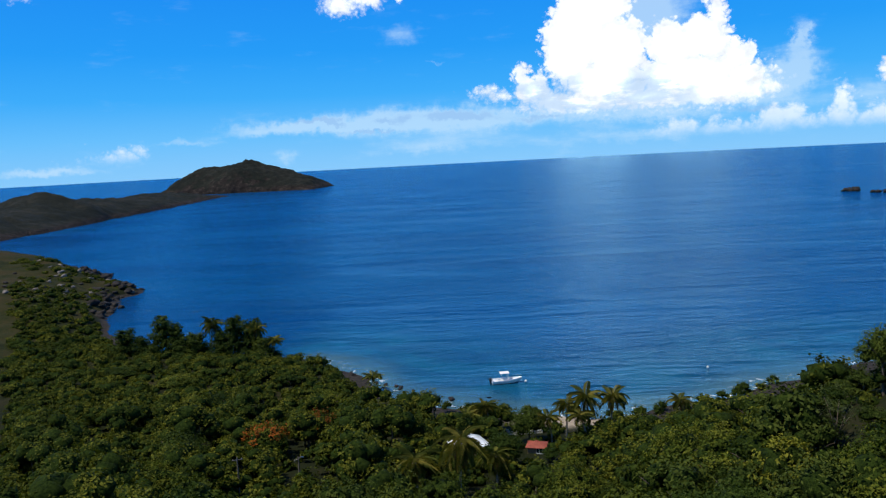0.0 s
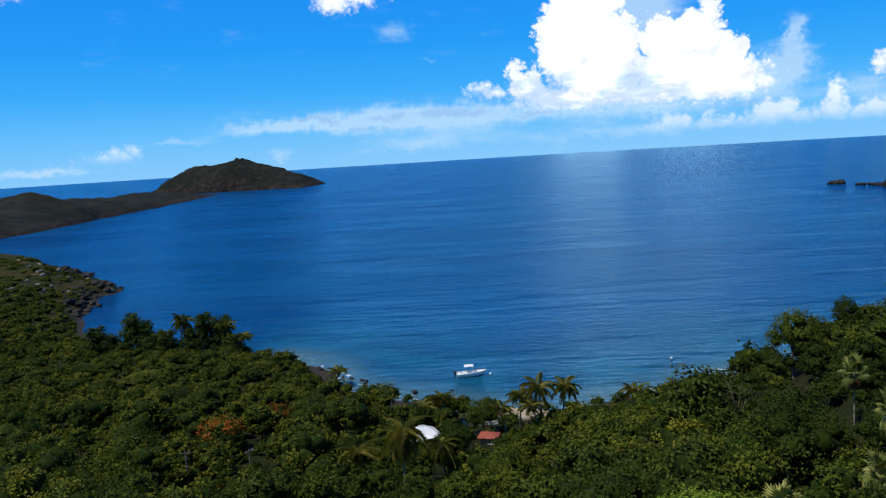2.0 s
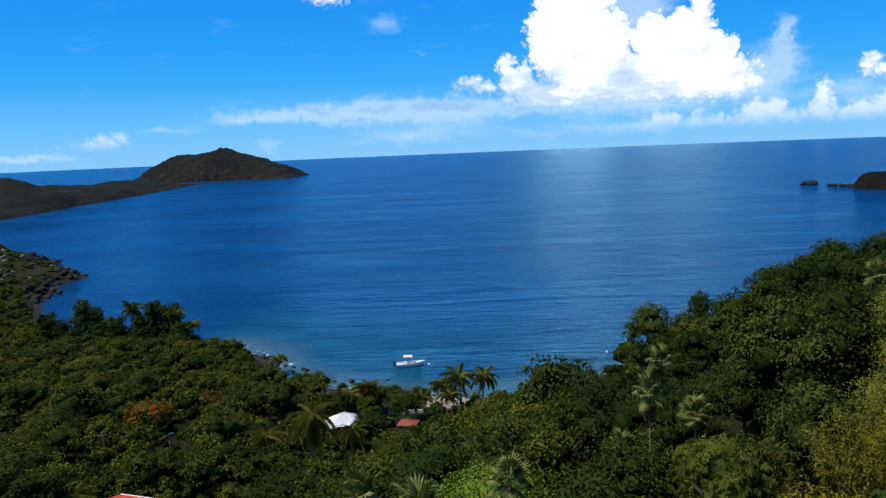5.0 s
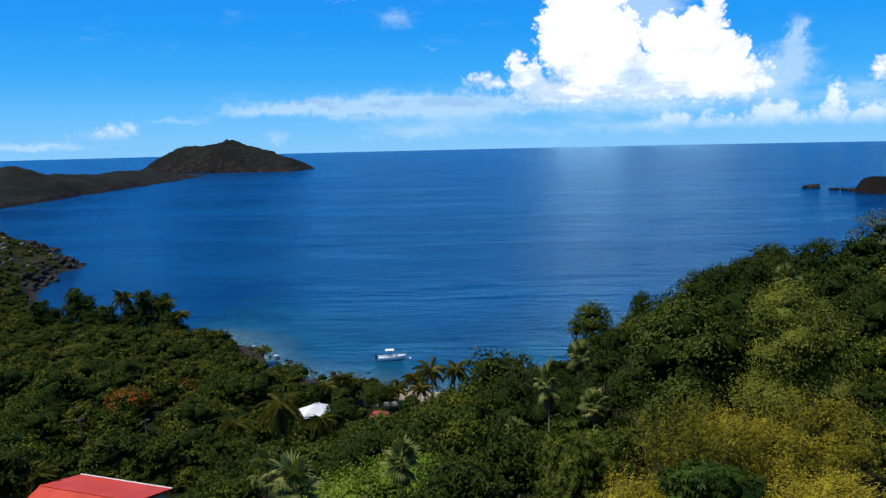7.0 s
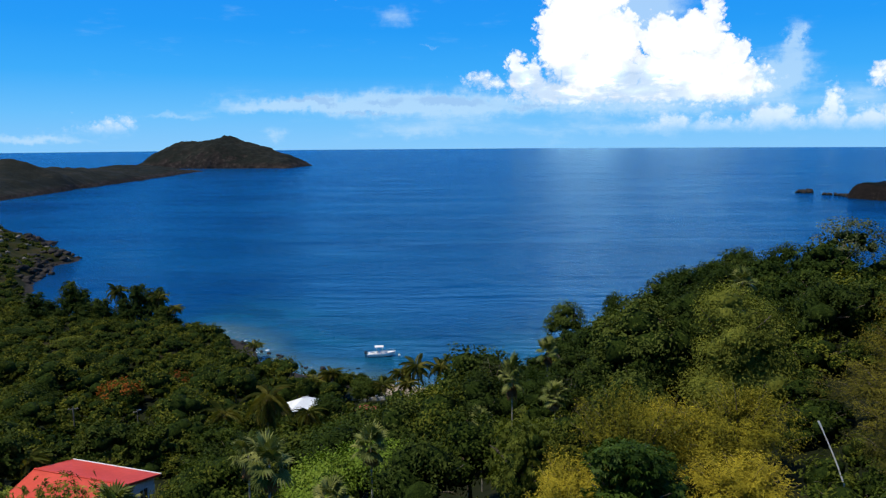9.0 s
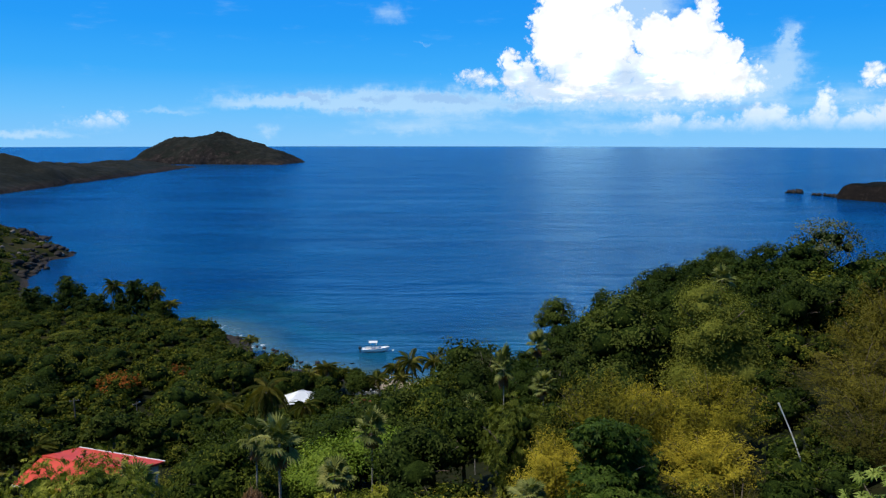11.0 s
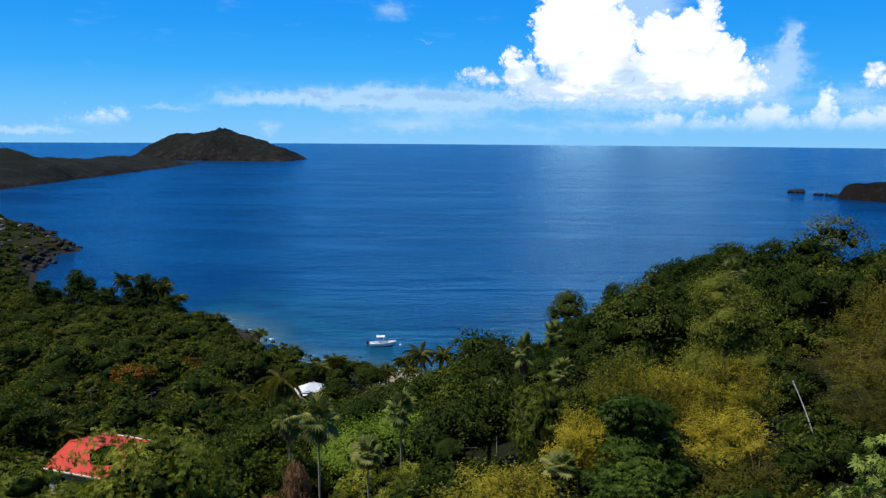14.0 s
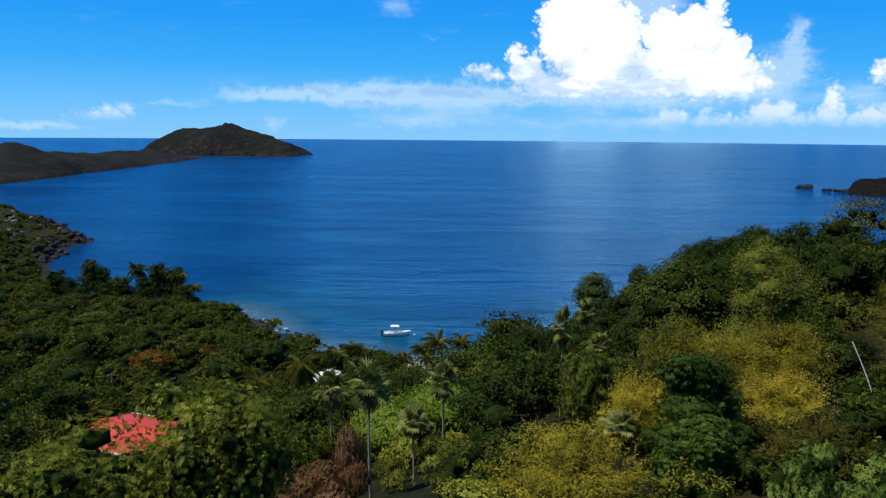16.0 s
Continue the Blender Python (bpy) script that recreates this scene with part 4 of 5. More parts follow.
PINE = plain_tree("tree", 76, LEAF_DARK, 9.0, 3.6, 18, 3000, 0.46, 0.2, 0.8, 0.5, core=0.6, cone=0.45)
tagged(PINE, "dark tall tree in a stand on the point", "tree", "trees on the point")
for x, y, top, turn, wide in ((-93.7, 190, 9.4, 0, 1.2), (-83.5, 190, 12.6, 80, 1.15), (-79.5, 190, 10.2, 190, 1.0), (-62.4, 187, 12.4, 20, 1.25), (-57.6, 187.5, 11.2, 150, 1.2), (-72.5, 187, 8.4, 300, 1.0), (-88.5, 189, 7.2, 240, 1.0), (-66.5, 186.5, 8.6, 50, 1.0), (-76.0, 188, 7.6, 110, 1.1), (-53.5, 184.5, 7.0, 260, 1.0)):
    topped(PINE, x, y, top, 9.0, turn, wide)
for i in range(8, 16):
    # growth down to the water's edge of the cove
    t = i / 15
    planted(MIDDLE[(0, 4, 2, 5)[i % 4]], -22 + 36 * t + 1.5 * math.sin(i * 2.3), 152 - 17 * math.sin(1.5 * t) + 1.2 * math.cos(i * 1.7), i * 67, 0.42 + 0.2 * ((i * 7) % 5) / 5, 0.8)
for i in range(14):
    # scrub between the palms and the water
    planted(UNDER[(0, 2)[i % 2]], 24 + 3.1 * i + 1.2 * math.sin(i * 2.1), 134.0 + 0.012 * (3.1 * i) ** 2 + 1.4 * math.cos(i * 1.3), i * 47, 0.62 + 0.1 * (i % 4))
FLAMBOYANT = plain_tree("flame_tree", 77, LEAF, 5.6, 4.0, 12, 2600, 0.36, 0.2, 0.55, 0.55, core=0.78)
flowers = crown_places(np.random.default_rng(77), 4.0, 5.6 * 0.55, 12, 2600)
lift = 5.6 - (flowers[2][:, 2] + flowers[3] * 0.8).max()
chosen = np.flatnonzero((flowers[0][:, 2] > 0.25) & (np.sin(flowers[0][:, 0] * 1.7 + 0.6) * np.sin(flowers[0][:, 1] * 1.9) > 0.12))
hang("blossom", mesh_from("blossom", *leaf_arrays(np.random.default_rng(5), flowers[0][chosen] * 1.03 + np.array([0, 0, lift]), flowers[1][chosen], 0.42, 0.34, 0.1), FLAME), FLAMBOYANT, "orange-red blossom")
planted(tagged(FLAMBOYANT, "flame tree with orange-red blossom in the green woods", "tree"), -31.5, 112.5, 30, 1.0)
planted(FLAMBOYANT, -25.5, 124, 200, 0.85)


# ---- feathery bamboo, mango and dry growth ----
def bamboo(seed, height, radius, culms, count, mat=BAMBOO_LEAF, label="yellow-green feathery bamboo clump on the slope"):
    """A clump of arching culms under a haze of narrow leaves."""
    rng = np.random.default_rng(seed)
    thing = new("bamboo_clump")
    paths, spread = [], []
    for i in range(culms):
        a, r = rng.uniform(0, 2 * np.pi), radius * math.sqrt(rng.uniform(0.02, 1))
        h = height * (1 - 0.42 * (r / radius) ** 2) * rng.uniform(0.82, 1.05)
        t = np.linspace(0, 1, 7)
        path = np.stack([np.cos(a) * (0.25 * r + r * t ** 1.8), np.sin(a) * (0.25 * r + r * t ** 1.8), h * (1.16 * t - 0.16 * t ** 5) - 0.3], 1)
        paths.append(tube_arrays(path, 0.035 * (1.1 - 0.9 * t), 5))
        n = count // culms
        u = rng.uniform(0.12, 1.0, n) ** 0.55
        at = np.stack([np.interp(u, t, path[:, k]) for k in range(3)], 1)
        puff = np.arange(n) // 36 * 36
        tuft = np.repeat(rng.normal(0, 0.36, (n // 36 + 1, 3)), 36, axis=0)[:n]
        spread.append(at[puff] * 0.7 + at * 0.3 + tuft + rng.normal(0, 0.15, (n, 3)) * np.array([1, 1, 1.5]))
    p = np.concatenate(spread)
    out = unit(p - np.array([0, 0, height * 0.4]))
    for verts, faces in paths[::2]:
        hang("culm", mesh_from("culm", verts, faces, BARK, smooth=True), thing)
    hang("foliage", mesh_from("foliage", *leaf_arrays(rng, p, out, 0.21, 0.046, 0.7, 0.5, 0.02), mat), thing)
    return tagged(thing, label, "bamboo", "bamboo clumps")


DULL = "dull olive feathery bamboo clump on the right-hand slope"
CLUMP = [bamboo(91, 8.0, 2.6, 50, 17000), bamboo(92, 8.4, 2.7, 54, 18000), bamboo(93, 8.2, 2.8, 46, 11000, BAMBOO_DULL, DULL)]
for i, (x, y, top, turn, wide) in enumerate(((37.9, 17.6, 40.9, 0, 1.02), (43.0, 18.2, 40.8, 70, 0.92), (41.6, 14.4, 38.6, 150, 0.85), (31.4, 9.2, 38.6, 120, 1.08), (35.4, 15.6, 38.6, 310, 0.75), (40.2, 19.8, 39.8, 200, 0.75))):
    topped(CLUMP[i % 2], x, y, top, (8.0, 8.4)[i % 2], turn, wide)
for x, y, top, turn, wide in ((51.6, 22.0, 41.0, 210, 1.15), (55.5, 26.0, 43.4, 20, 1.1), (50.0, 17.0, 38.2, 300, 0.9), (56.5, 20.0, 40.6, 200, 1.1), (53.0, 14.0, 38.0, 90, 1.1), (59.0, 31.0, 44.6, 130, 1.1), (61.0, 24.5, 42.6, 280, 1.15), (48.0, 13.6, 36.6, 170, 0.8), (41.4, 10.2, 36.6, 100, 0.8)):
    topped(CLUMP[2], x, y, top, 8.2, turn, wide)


def rosettes(name, seed, height, radius, lobes, tufts, leaf, mat, label, cone=0.5, core=0.2):
    """A tree whose long leaves hang in whorls."""
    rng = np.random.default_rng(seed)
    thing = new(name)
    places, ways, middle, size = crown_places(rng, radius, height * 0.75, lobes, tufts, cone, 2)
    lift = np.array([0, 0, height - (middle[:, 2] + size * 0.8).max()])
    per = 9
    at = np.repeat(places + lift, per, axis=0)
    out = np.repeat(ways, per, axis=0)
    turn = np.tile(np.arange(per) * 2 * np.pi / per, len(places)) + np.repeat(rng.uniform(0, 6, len(places)), per)
    side = unit(np.cross(out, np.array([0.3, 0.2, 1.0])))
    other = np.cross(out, side)
    fling = side * np.cos(turn)[:, None] + other * np.sin(turn)[:, None]
    along = unit(fling * rng.uniform(0.7, 1.2, (len(at), 1)) + out * 0.5 + np.array([0, 0, -0.45]))
    span = leaf * rng.uniform(0.7, 1.25, (len(at), 1))
    flat = unit(np.cross(along, unit(np.cross(out, along))))
    wide = np.cross(along, flat) * span * 0.15
    base, tip = at + along * span * 0.12, at + along * span + np.array([0, 0, -0.25]) * span
    mid = at + along * span * 0.5 + np.array([0, 0, 0.06]) * span
    verts = np.stack([base, mid + wide, tip, mid - wide], 1).reshape(-1, 3)
    data = join_mixed("crown", (verts, np.arange(len(verts)).reshape(-1, 4)), cores(rng, middle + lift, size, core), [mat, CORE_SHADE], 0, 1)
    hang("trunk", mesh_from("trunk", *limbs(rng, height, height * 0.55, radius, 0.17), BARK, smooth=True), thing)
    hang("crown", data, thing)
    return tagged(thing, label, "tree")


MANGO = rosettes("mango_tree", 101, 8.6, 2.4, 20, 1900, 0.30, MANGO_LEAF, "mango tree with glossy dark drooping leaves", 0.5, 0.6)
topped(MANGO, 37.0, 12.8, 40.4, 8.6, 20, 0.95)
topped(MANGO, 36.4, 10.0, 37.2, 8.6, 190, 0.7)
FIG = rosettes("broadleaf_shrub", 102, 8.0, 2.8, 16, 520, 0.36, LEAF_FRESH, "fresh green shrub with large glossy leaves")
for x, y, top, turn, wide in ((37.6, 2.6, 40.8, 0, 0.34), (39.9, 3.2, 40.1, 90, 0.5), (36.3, 2.0, 39.6, 200, 0.26), (44.4, 5.4, 41.9, 40, 0.75)):
    topped(FIG, x, y, top, 8.0, turn, wide)
LOOSE = rosettes("broadleaf_tree", 103, 9.6, 2.9, 26, 1500, 0.21, LEAF_BRIGHT, "leafy olive-green tree in front of the red-roofed house", 0.12, 0.5)
topped(LOOSE, 15.7, 9.6, 39.3, 9.6, 0, 0.85)
topped(LOOSE, 18.2, 9.9, 39.5, 9.6, 170, 0.85)
topped(LOOSE, 17.0, 10.0, 39.0, 9.6, 80, 0.7)
for x, y, top, turn, wide in ((13.0, 7.2, 38.5, 130, 0.95), (9.6, 8.0, 37.6, 250, 1.0), (5.6, 9.5, 35.6, 310, 0.95), (9.5, 14.5, 33.6, 90, 0.9)):
    topped(LOOSE, x, y, top, 9.6, turn, wide)
MIXED = rosettes("broadleaf_tree", 104, 5.4, 2.5, 11, 800, 0.24, LEAF_NEW, "yellowish olive leafed tree beside bamboo", 0.4, 0.55)
topped(MIXED, 33.6, 19.4, 38.4, 5.4, 0, 0.95)
topped(MIXED, 34.4, 24.0, 36.6, 5.4, 100, 0.85)
PALE = rosettes("broadleaf_tree", 108, 5.4, 2.5, 11, 800, 0.24, LEAF_BRIGHT, "pale yellow-green leafy tree below fan palms", 0.4, 0.55)
topped(PALE, 36.8, 29.6, 34.8, 5.4, 210, 0.95)
GLOSSY = plain_tree("shrub", 107, LEAF_BRIGHT, 3.2, 1.9, 10, 1700, 0.22, 0.06, 0.9, 0.5, core=0.2)
tagged(GLOSSY, "bright green leafy shrub below the fan palms", "shrub", "bright shrubs")
for x, y, size in ((27.5, 9.8, 0.9), (23.0, 25.5, 0.8), (25.4, 24.6, 0.7), (26.8, 24.0, 0.8), (22.4, 22.6, 0.6), (27.6, 21.0, 0.7), (25.4, 21.4, 0.45), (23.2, 20.6, 0.45), (7.0, 6.4, 1.1), (10.8, 5.6, 1.0), (3.6, 7.2, 1.1), (26.8, 18.4, 0.7)):
    planted(GLOSSY, x, y, x * 50, size)
DRY = plain_tree("dry_shrub", 105, DRY_LEAF, 4.0, 1.5, 12, 2600, 0.38, 0.09, 0.85, 0.16, 1.0, core=0.2)
tagged(DRY, "withered brown shrub below fan palms", "shrub", "dry shrubs")
for x, y, top, turn, wide in ((21.0, 17.6, 34.6, 0, 0.55), (21.6, 16.4, 33.2, 60, 0.5), (19.6, 16.2, 33.2, 100, 0.95), (18.4, 15.8, 32.6, 30, 0.7), (20.6, 15.2, 32.0, 220, 0.7)):
    topped(DRY, x, y, top, 4.0, turn, wide)
DEAD = plain_tree("bare_tree", 106, LEAF_GREY, 6.0, 1.5, 9, 900, 0.16, 0.09, 0.8, 0.3, core=0.12)
planted(tagged(DEAD, "thin grey half-bare tree above the canopy", "tree"), 33.5, 55, 0, 1.15)


# ---- palms ----
def frond_mesh(rng, length, sag, leaflets, leaf):
    """One feather leaf along x: an arching midrib with leaflets on both sides."""
    t = np.linspace(0, 1, 9)
    rib = np.stack([length * (t - 0.18 * sag * t ** 2.4), 0 * t, length * (0.42 * t - (0.42 + 0.62 * sag) * t ** 2)], 1)
    pieces = [tube_arrays(rib, 0.035 * (1.1 - t), 4)]
    s = np.linspace(0.14, 0.99, leaflets)
    root = np.stack([np.interp(s, t, rib[:, k]) for k in range(3)], 1)
    size = leaf * np.sin(np.pi * (0.16 + 0.80 * s)) ** 0.7
    for sign in (-1, 1):
        way = np.stack([0.55 + 0 * s, sign * (0.85 - 0.25 * s), -0.28 - 0.45 * rng.uniform(0, 1, len(s))], 1)
        way = unit(way)
        tip = root + way * size[:, None] + np.array([0, 0, -0.22]) * size[:, None]
        mid = root + way * size[:, None] * 0.5 + np.array([0, 0, 0.03])
        broad = np.array([0.045, 0, 0.012]) * 1.8
        pieces.append((np.stack([root, mid + broad, tip, mid - broad], 1).reshape(-1, 3), np.arange(len(s) * 4).reshape(-1, 4)))
    return mesh_from("frond", *merged(pieces), PALM_LEAF)


def coconut_palm(seed, height, fronds, length, lean, sag=0.8, dry=3, lift=84, fall=125):
    """A coconut palm: bowed ringed trunk, feather leaves, a few dry ones and a bunch of nuts."""
    rng = np.random.default_rng(seed)
    thing = new("coconut_palm")
    t = np.linspace(0, 1, 12)
    spine = np.stack([lean * t ** 1.6, 0.25 * lean * np.sin(t * 3), -0.4 + (height + 0.4) * t], 1)
    hang("trunk", mesh_from("trunk", *tube_arrays(spine, 0.16 * (1.25 - 0.55 * t) + 0.006 * (np.arange(12) % 2), 9), PALE_BARK, smooth=True), thing)
    top = Vector(spine[-1])
    kinds = [frond_mesh(rng, length, sag * k, 34, length * 0.30) for k in (0.7, 1.0, 1.25)]
    for i in range(fronds):
        rise = lift - fall * (i / fronds) ** 0.9 + rng.uniform(-7, 7)
        m = Matrix.Translation(top) @ pose(0, 0, 0, 0, 0, i * 137.5 + rng.uniform(-12, 12)) @ pose(0, 0, 0, rng.uniform(-15, 15), -rise * 0.75, 0)
        hang("frond", kinds[i % 3], thing, m=m @ Matrix.Scale(rng.uniform(0.85, 1.1), 4))
    for i in range(dry):
        m = Matrix.Translation(top) @ pose(0, 0, 0, 0, 0, i * 118 + rng.uniform(0, 40)) @ pose(0, 0, 0, 0, 48, 0)
        ob = hang("dry_frond", kinds[0].copy(), thing, "withered brown frond", m @ Matrix.Scale(0.8, 4))
        ob.data.materials[0] = DRY_LEAF
    for i in range(6):
        bm = bmesh.new()
        bmesh.ops.create_uvsphere(bm, u_segments=8, v_segments=6, radius=0.14)
        part("coconut", bm, PALE_BARK, thing, smooth=True).matrix_basis = Matrix.Translation(top + Vector((0.22 * math.cos(i * 1.05), 0.22 * math.sin(i * 1.05), -0.28)))
    return tagged(thing, "coconut palm with feathery drooping fronds", "palm tree", "coconut palms")


COCO = [coconut_palm(201, 8.0, 22, 2.9, 0.5), coconut_palm(202, 8.0, 21, 3.1, -1.0, 0.9), coconut_palm(203, 8.0, 19, 2.7, 1.3, 0.75)]
OLD_COCO = coconut_palm(204, 7.2, 28, 3.9, 0.4, 1.5, 9, 78, 150)
tagged(OLD_COCO, "large coconut palm with long drooping yellowed fronds")


def palm_to(kind, x, y, top, turn, wide=1.0, base=8.0):
    """A palm whose heart is at the height top."""
    z = spot(x, y) - 0.2
    return copy_thing(kind, pose(x, y, z, 0, 0, turn) @ Matrix.Diagonal((wide, wide, (top - z) / base, 1)))


for i, (x, y, top, turn, wide) in enumerate(((25.0, 115.5, 11.0, 0, 0.95), (21.3, 116.5, 11.0, 80, 1.0), (21.0, 113.5, 8.8, 190, 1.0), (17.9, 117.5, 9.4, 300, 0.85), (15.4, 117.2, 7.3, 40, 0.75), (5.5, 121, 7.9, 130, 0.95), (4.2, 122.5, 7.6, 250, 0.9),
                                            (2.3, 121, 6.8, 10, 0.95), (38.2, 118, 9.0, 160, 0.9), (-21.0, 156.5, 3.6, 60, 0.95), (-69.5, 188, 9.9, 200, 1.15), (-51.9, 184, 6.0, 20, 1.05), (-56, 186, 8.6, 90, 1.05), (0.8, 119, 5.4, 300, 0.8), (-13.4, 54.5, 20.2, 30, 0.8), (-14.8, 50.5, 19.4, 210, 0.85))):
    palm_to(COCO[i % 3], x, y, top, turn, wide)
for x, y, top, turn, wide in ((1.1, 90.0, 14.2, 0, 0.95), (-4.3, 88.0, 12.4, 140, 0.88), (6.0, 96.0, 9.8, 250, 0.7)):
    palm_to(OLD_COCO, x, y, top, turn, wide, 7.2)


def fan_leaf_mesh(rng, radius, rays, droop):
    """A round palmate leaf on its stalk, along x."""
    stalk = tube_arrays([(0, 0, 0), (radius * 0.5, 0, 0.06), (radius * 0.95, 0, 0)], [0.018, 0.014, 0.010], 4)
    hub = np.array([radius * 0.95, 0, 0])
    angles = np.linspace(-2.35, 2.35, rays)
    half = 2.35 / (rays - 1)
    verts, faces = [], []
    for i, a in enumerate(angles):
        # one pleat: joined to its neighbours to past the middle, its tip free
        length = radius * (1.0 - 0.10 * abs(a)) * rng.uniform(0.92, 1.06)
        edge = [hub + np.array([math.cos(a + s), math.sin(a + s), 0.0]) * length * 0.6 for s in (half, -half)]
        fold = np.array([0, 0, 0.05 * radius])
        ridge = hub + np.array([math.cos(a), math.sin(a), 0]) * length * 0.62 + fold
        tip = hub + np.array([math.cos(a), math.sin(a), 0]) * length + (0, 0, -droop * radius * rng.uniform(0.6, 1.4))
        verts += [hub, edge[0], tip, ridge, hub, ridge, tip, edge[1]]
        faces += [np.arange(4) + len(verts) - 8, np.arange(4) + len(verts) - 4]
    return mesh_from("fan_leaf", *merged([stalk, (np.array(verts), np.array(faces))]), FAN_LEAF)


def fan_palm(seed, height, leaves, radius, skirt=6):
    """A thatch palm: slim pale trunk, stiff round fan leaves, dry ones hanging below."""
    rng = np.random.default_rng(seed)
    thing = new("fan_palm")
    t = np.linspace(0, 1, 9)
    spine = np.stack([0.12 * np.sin(t * 2.4), 0.1 * t, -0.4 + (height + 0.4) * t], 1)
    hang("trunk", mesh_from("trunk", *tube_arrays(spine, 0.075 * (1.2 - 0.25 * t), 8), PALE_BARK, smooth=True), thing)
    top = Vector(spine[-1])
    kinds = [fan_leaf_mesh(rng, radius * k, 17, d) for k, d in ((1.0, 0.12), (0.92, 0.3), (1.05, 0.2))]
    for i in range(leaves):
        rise = 78 - 115 * (i / leaves) + rng.uniform(-8, 8)
        m = Matrix.Translation(top) @ pose(0, 0, 0, 0, 0, i * 137.5 + rng.uniform(-10, 10)) @ pose(0, 0, 0, rng.uniform(-25, 25), -rise, 0)
        hang("fan_leaf", kinds[i % 3], thing, m=m @ Matrix.Scale(rng.uniform(0.85, 1.1), 4))
    for i in range(skirt):
        m = Matrix.Translation(top - Vector((0, 0, 0.15))) @ pose(0, 0, 0, 0, 0, i * 97) @ pose(0, 0, 0, rng.uniform(-30, 30), 62 + rng.uniform(-8, 10), 0)
        ob = hang("dry_leaf", kinds[1].copy(), thing, "withered brown fan leaf", m @ Matrix.Scale(0.9, 4))
        ob.data.materials[0] = DRY_LEAF
    return tagged(thing, "slim fan palm with stiff pale green leaves", "palm tree", "fan palms")


FAN = [fan_palm(301, 7.0, 20, 0.95), fan_palm(302, 7.0, 24, 1.05, 9), fan_palm(303, 7.0, 17, 0.9, 4)]
for i, (x, y, top, turn, wide) in enumerate(((25.5, 26.6, 34.1, 0, 0.85), (24.0, 23.0, 32.8, 100, 0.8), (21.9, 19.4, 36.3, 200, 1.0), (33.8, 33.1, 36.0, 40, 0.85), (31.9, 30.6, 33.8, 150, 0.85), (18.0, 28.2, 32.8, 270, 0.95), (33.8, 12.4, 37.2, 20, 0.68), (36.6, 34.3, 34.4, 300, 0.95),
                                            (37.2, 44.0, 34.6, 80, 1.0), (52.0, 44, 40.2, 160, 1.1), (14.2, 20.0, 33.6, 200, 0.9), (9.0, 40.5, 22.2, 10, 1.0), (11.0, 37.0, 23.4, 110, 1.0))):
    palm_to(FAN[i % 3], x, y, top, turn, wide * (0.80 if y < 30 else 0.62), 7.0)
for kind in NEAR + MIDDLE + UNDER + [GREAT, TALL, OPEN, UMBRELLA, LIME, ROUND, PINE, FLAMBOYANT, MANGO, FIG, LOOSE, MIXED, PALE, GLOSSY, DRY, DEAD] + COCO + [OLD_COCO] + FAN + CLUMP:
    # the patterns themselves go, their copies stay
    for ob in (*kind.children_recursive, kind):
        bpy.data.objects.remove(ob)


# ---- rocks ----
def boulder_arrays(rng, size):
    bm = bmesh.new()
    bmesh.ops.create_icosphere(bm, subdivisions=2, radius=1.0)
    shift = Vector(rng.uniform(-50, 50, 3))
    for v in bm.verts:
        v.co *= 0.75 + 0.6 * noise.noise(v.co * 1.2 + shift) + 0.42 * noise.noise(v.co * 2.7 + shift)
    verts = np.array([v.co[:] for v in bm.verts]) * np.array([1.25, 0.95, 0.75]) * size
    faces = np.array([[v.index for v in f.verts] for f in bm.faces])
    bm.free()
    a = rng.uniform(0, 6.28)
    c, s = math.cos(a), math.sin(a)
    return verts @ np.array([[c, s, 0], [-s, c, 0], [0, 0, 1]]), faces


def boulder(x, y, size, mat, label, z=None, category="rock", group="shore boulders"):
    local = np.random.default_rng(int(abs(x * 131 + y * 17)) + 1)
    ob = new("boulder", mesh_from("boulder", *boulder_arrays(local, size), mat))
    ob.location = (x, y, (spot(x, y) if z is None else z) + size * 0.1)
    return tagged(ob, label, category, group)


rock_rng = np.random.default_rng(61)
CAPE_EDGE = np.array([(-205, 371), (-188, 359), (-186, 350), (-176, 336), (-163, 323), (-148, 310), (-148, 290), (-132, 250)], float)
for i in range(210):
    # along the water's edge of the cape
    t = rock_rng.uniform(0, 6.999)
    x, y = CAPE_EDGE[int(t)] + (CAPE_EDGE[int(t) + 1] - CAPE_EDGE[int(t)]) * (t % 1)
    x, y = x + rock_rng.normal(-1.5, 3.0), y + rock_rng.normal(-0.8, 3.0)
    boulder(x, y, 0.7 + 1.7 * rock_rng.uniform() ** 2, ROCK, "dark weathered boulder at the foot of the cape", max(spot(x, y), 0.0) + 0.1)
for i in range(60):
    x, y = -172 + rock_rng.normal(0, 16), 296 + rock_rng.normal(0, 22)
    if spot(x, y) > 1.0:
        boulder(x, y, rock_rng.uniform(0.6, 1.7), PALE_ROCK if i % 3 else ROCK, "grey boulder lying in dry grass on the cape")
for i in range(16):
    t = i / 15
    boulder(-29 + 24 * t + rock_rng.uniform(-2, 2), 172 - 24 * t + rock_rng.uniform(-2, 2), rock_rng.uniform(0.35, 0.9), ROCK, "dark boulder washed by surf at the cove", 0.05)
for x, y, size in ((345, 711, 4.8), (349, 709, 4.2), (341, 713, 3.4), (352, 683, 2.4), (354, 678, 3.0), (357, 673, 2.6), (359, 667, 3.2), (361, 661, 4.0)):
    boulder(x, y, size, ROCK, "dark sea rock off the headland", 0.6, "rock", "sea rocks")


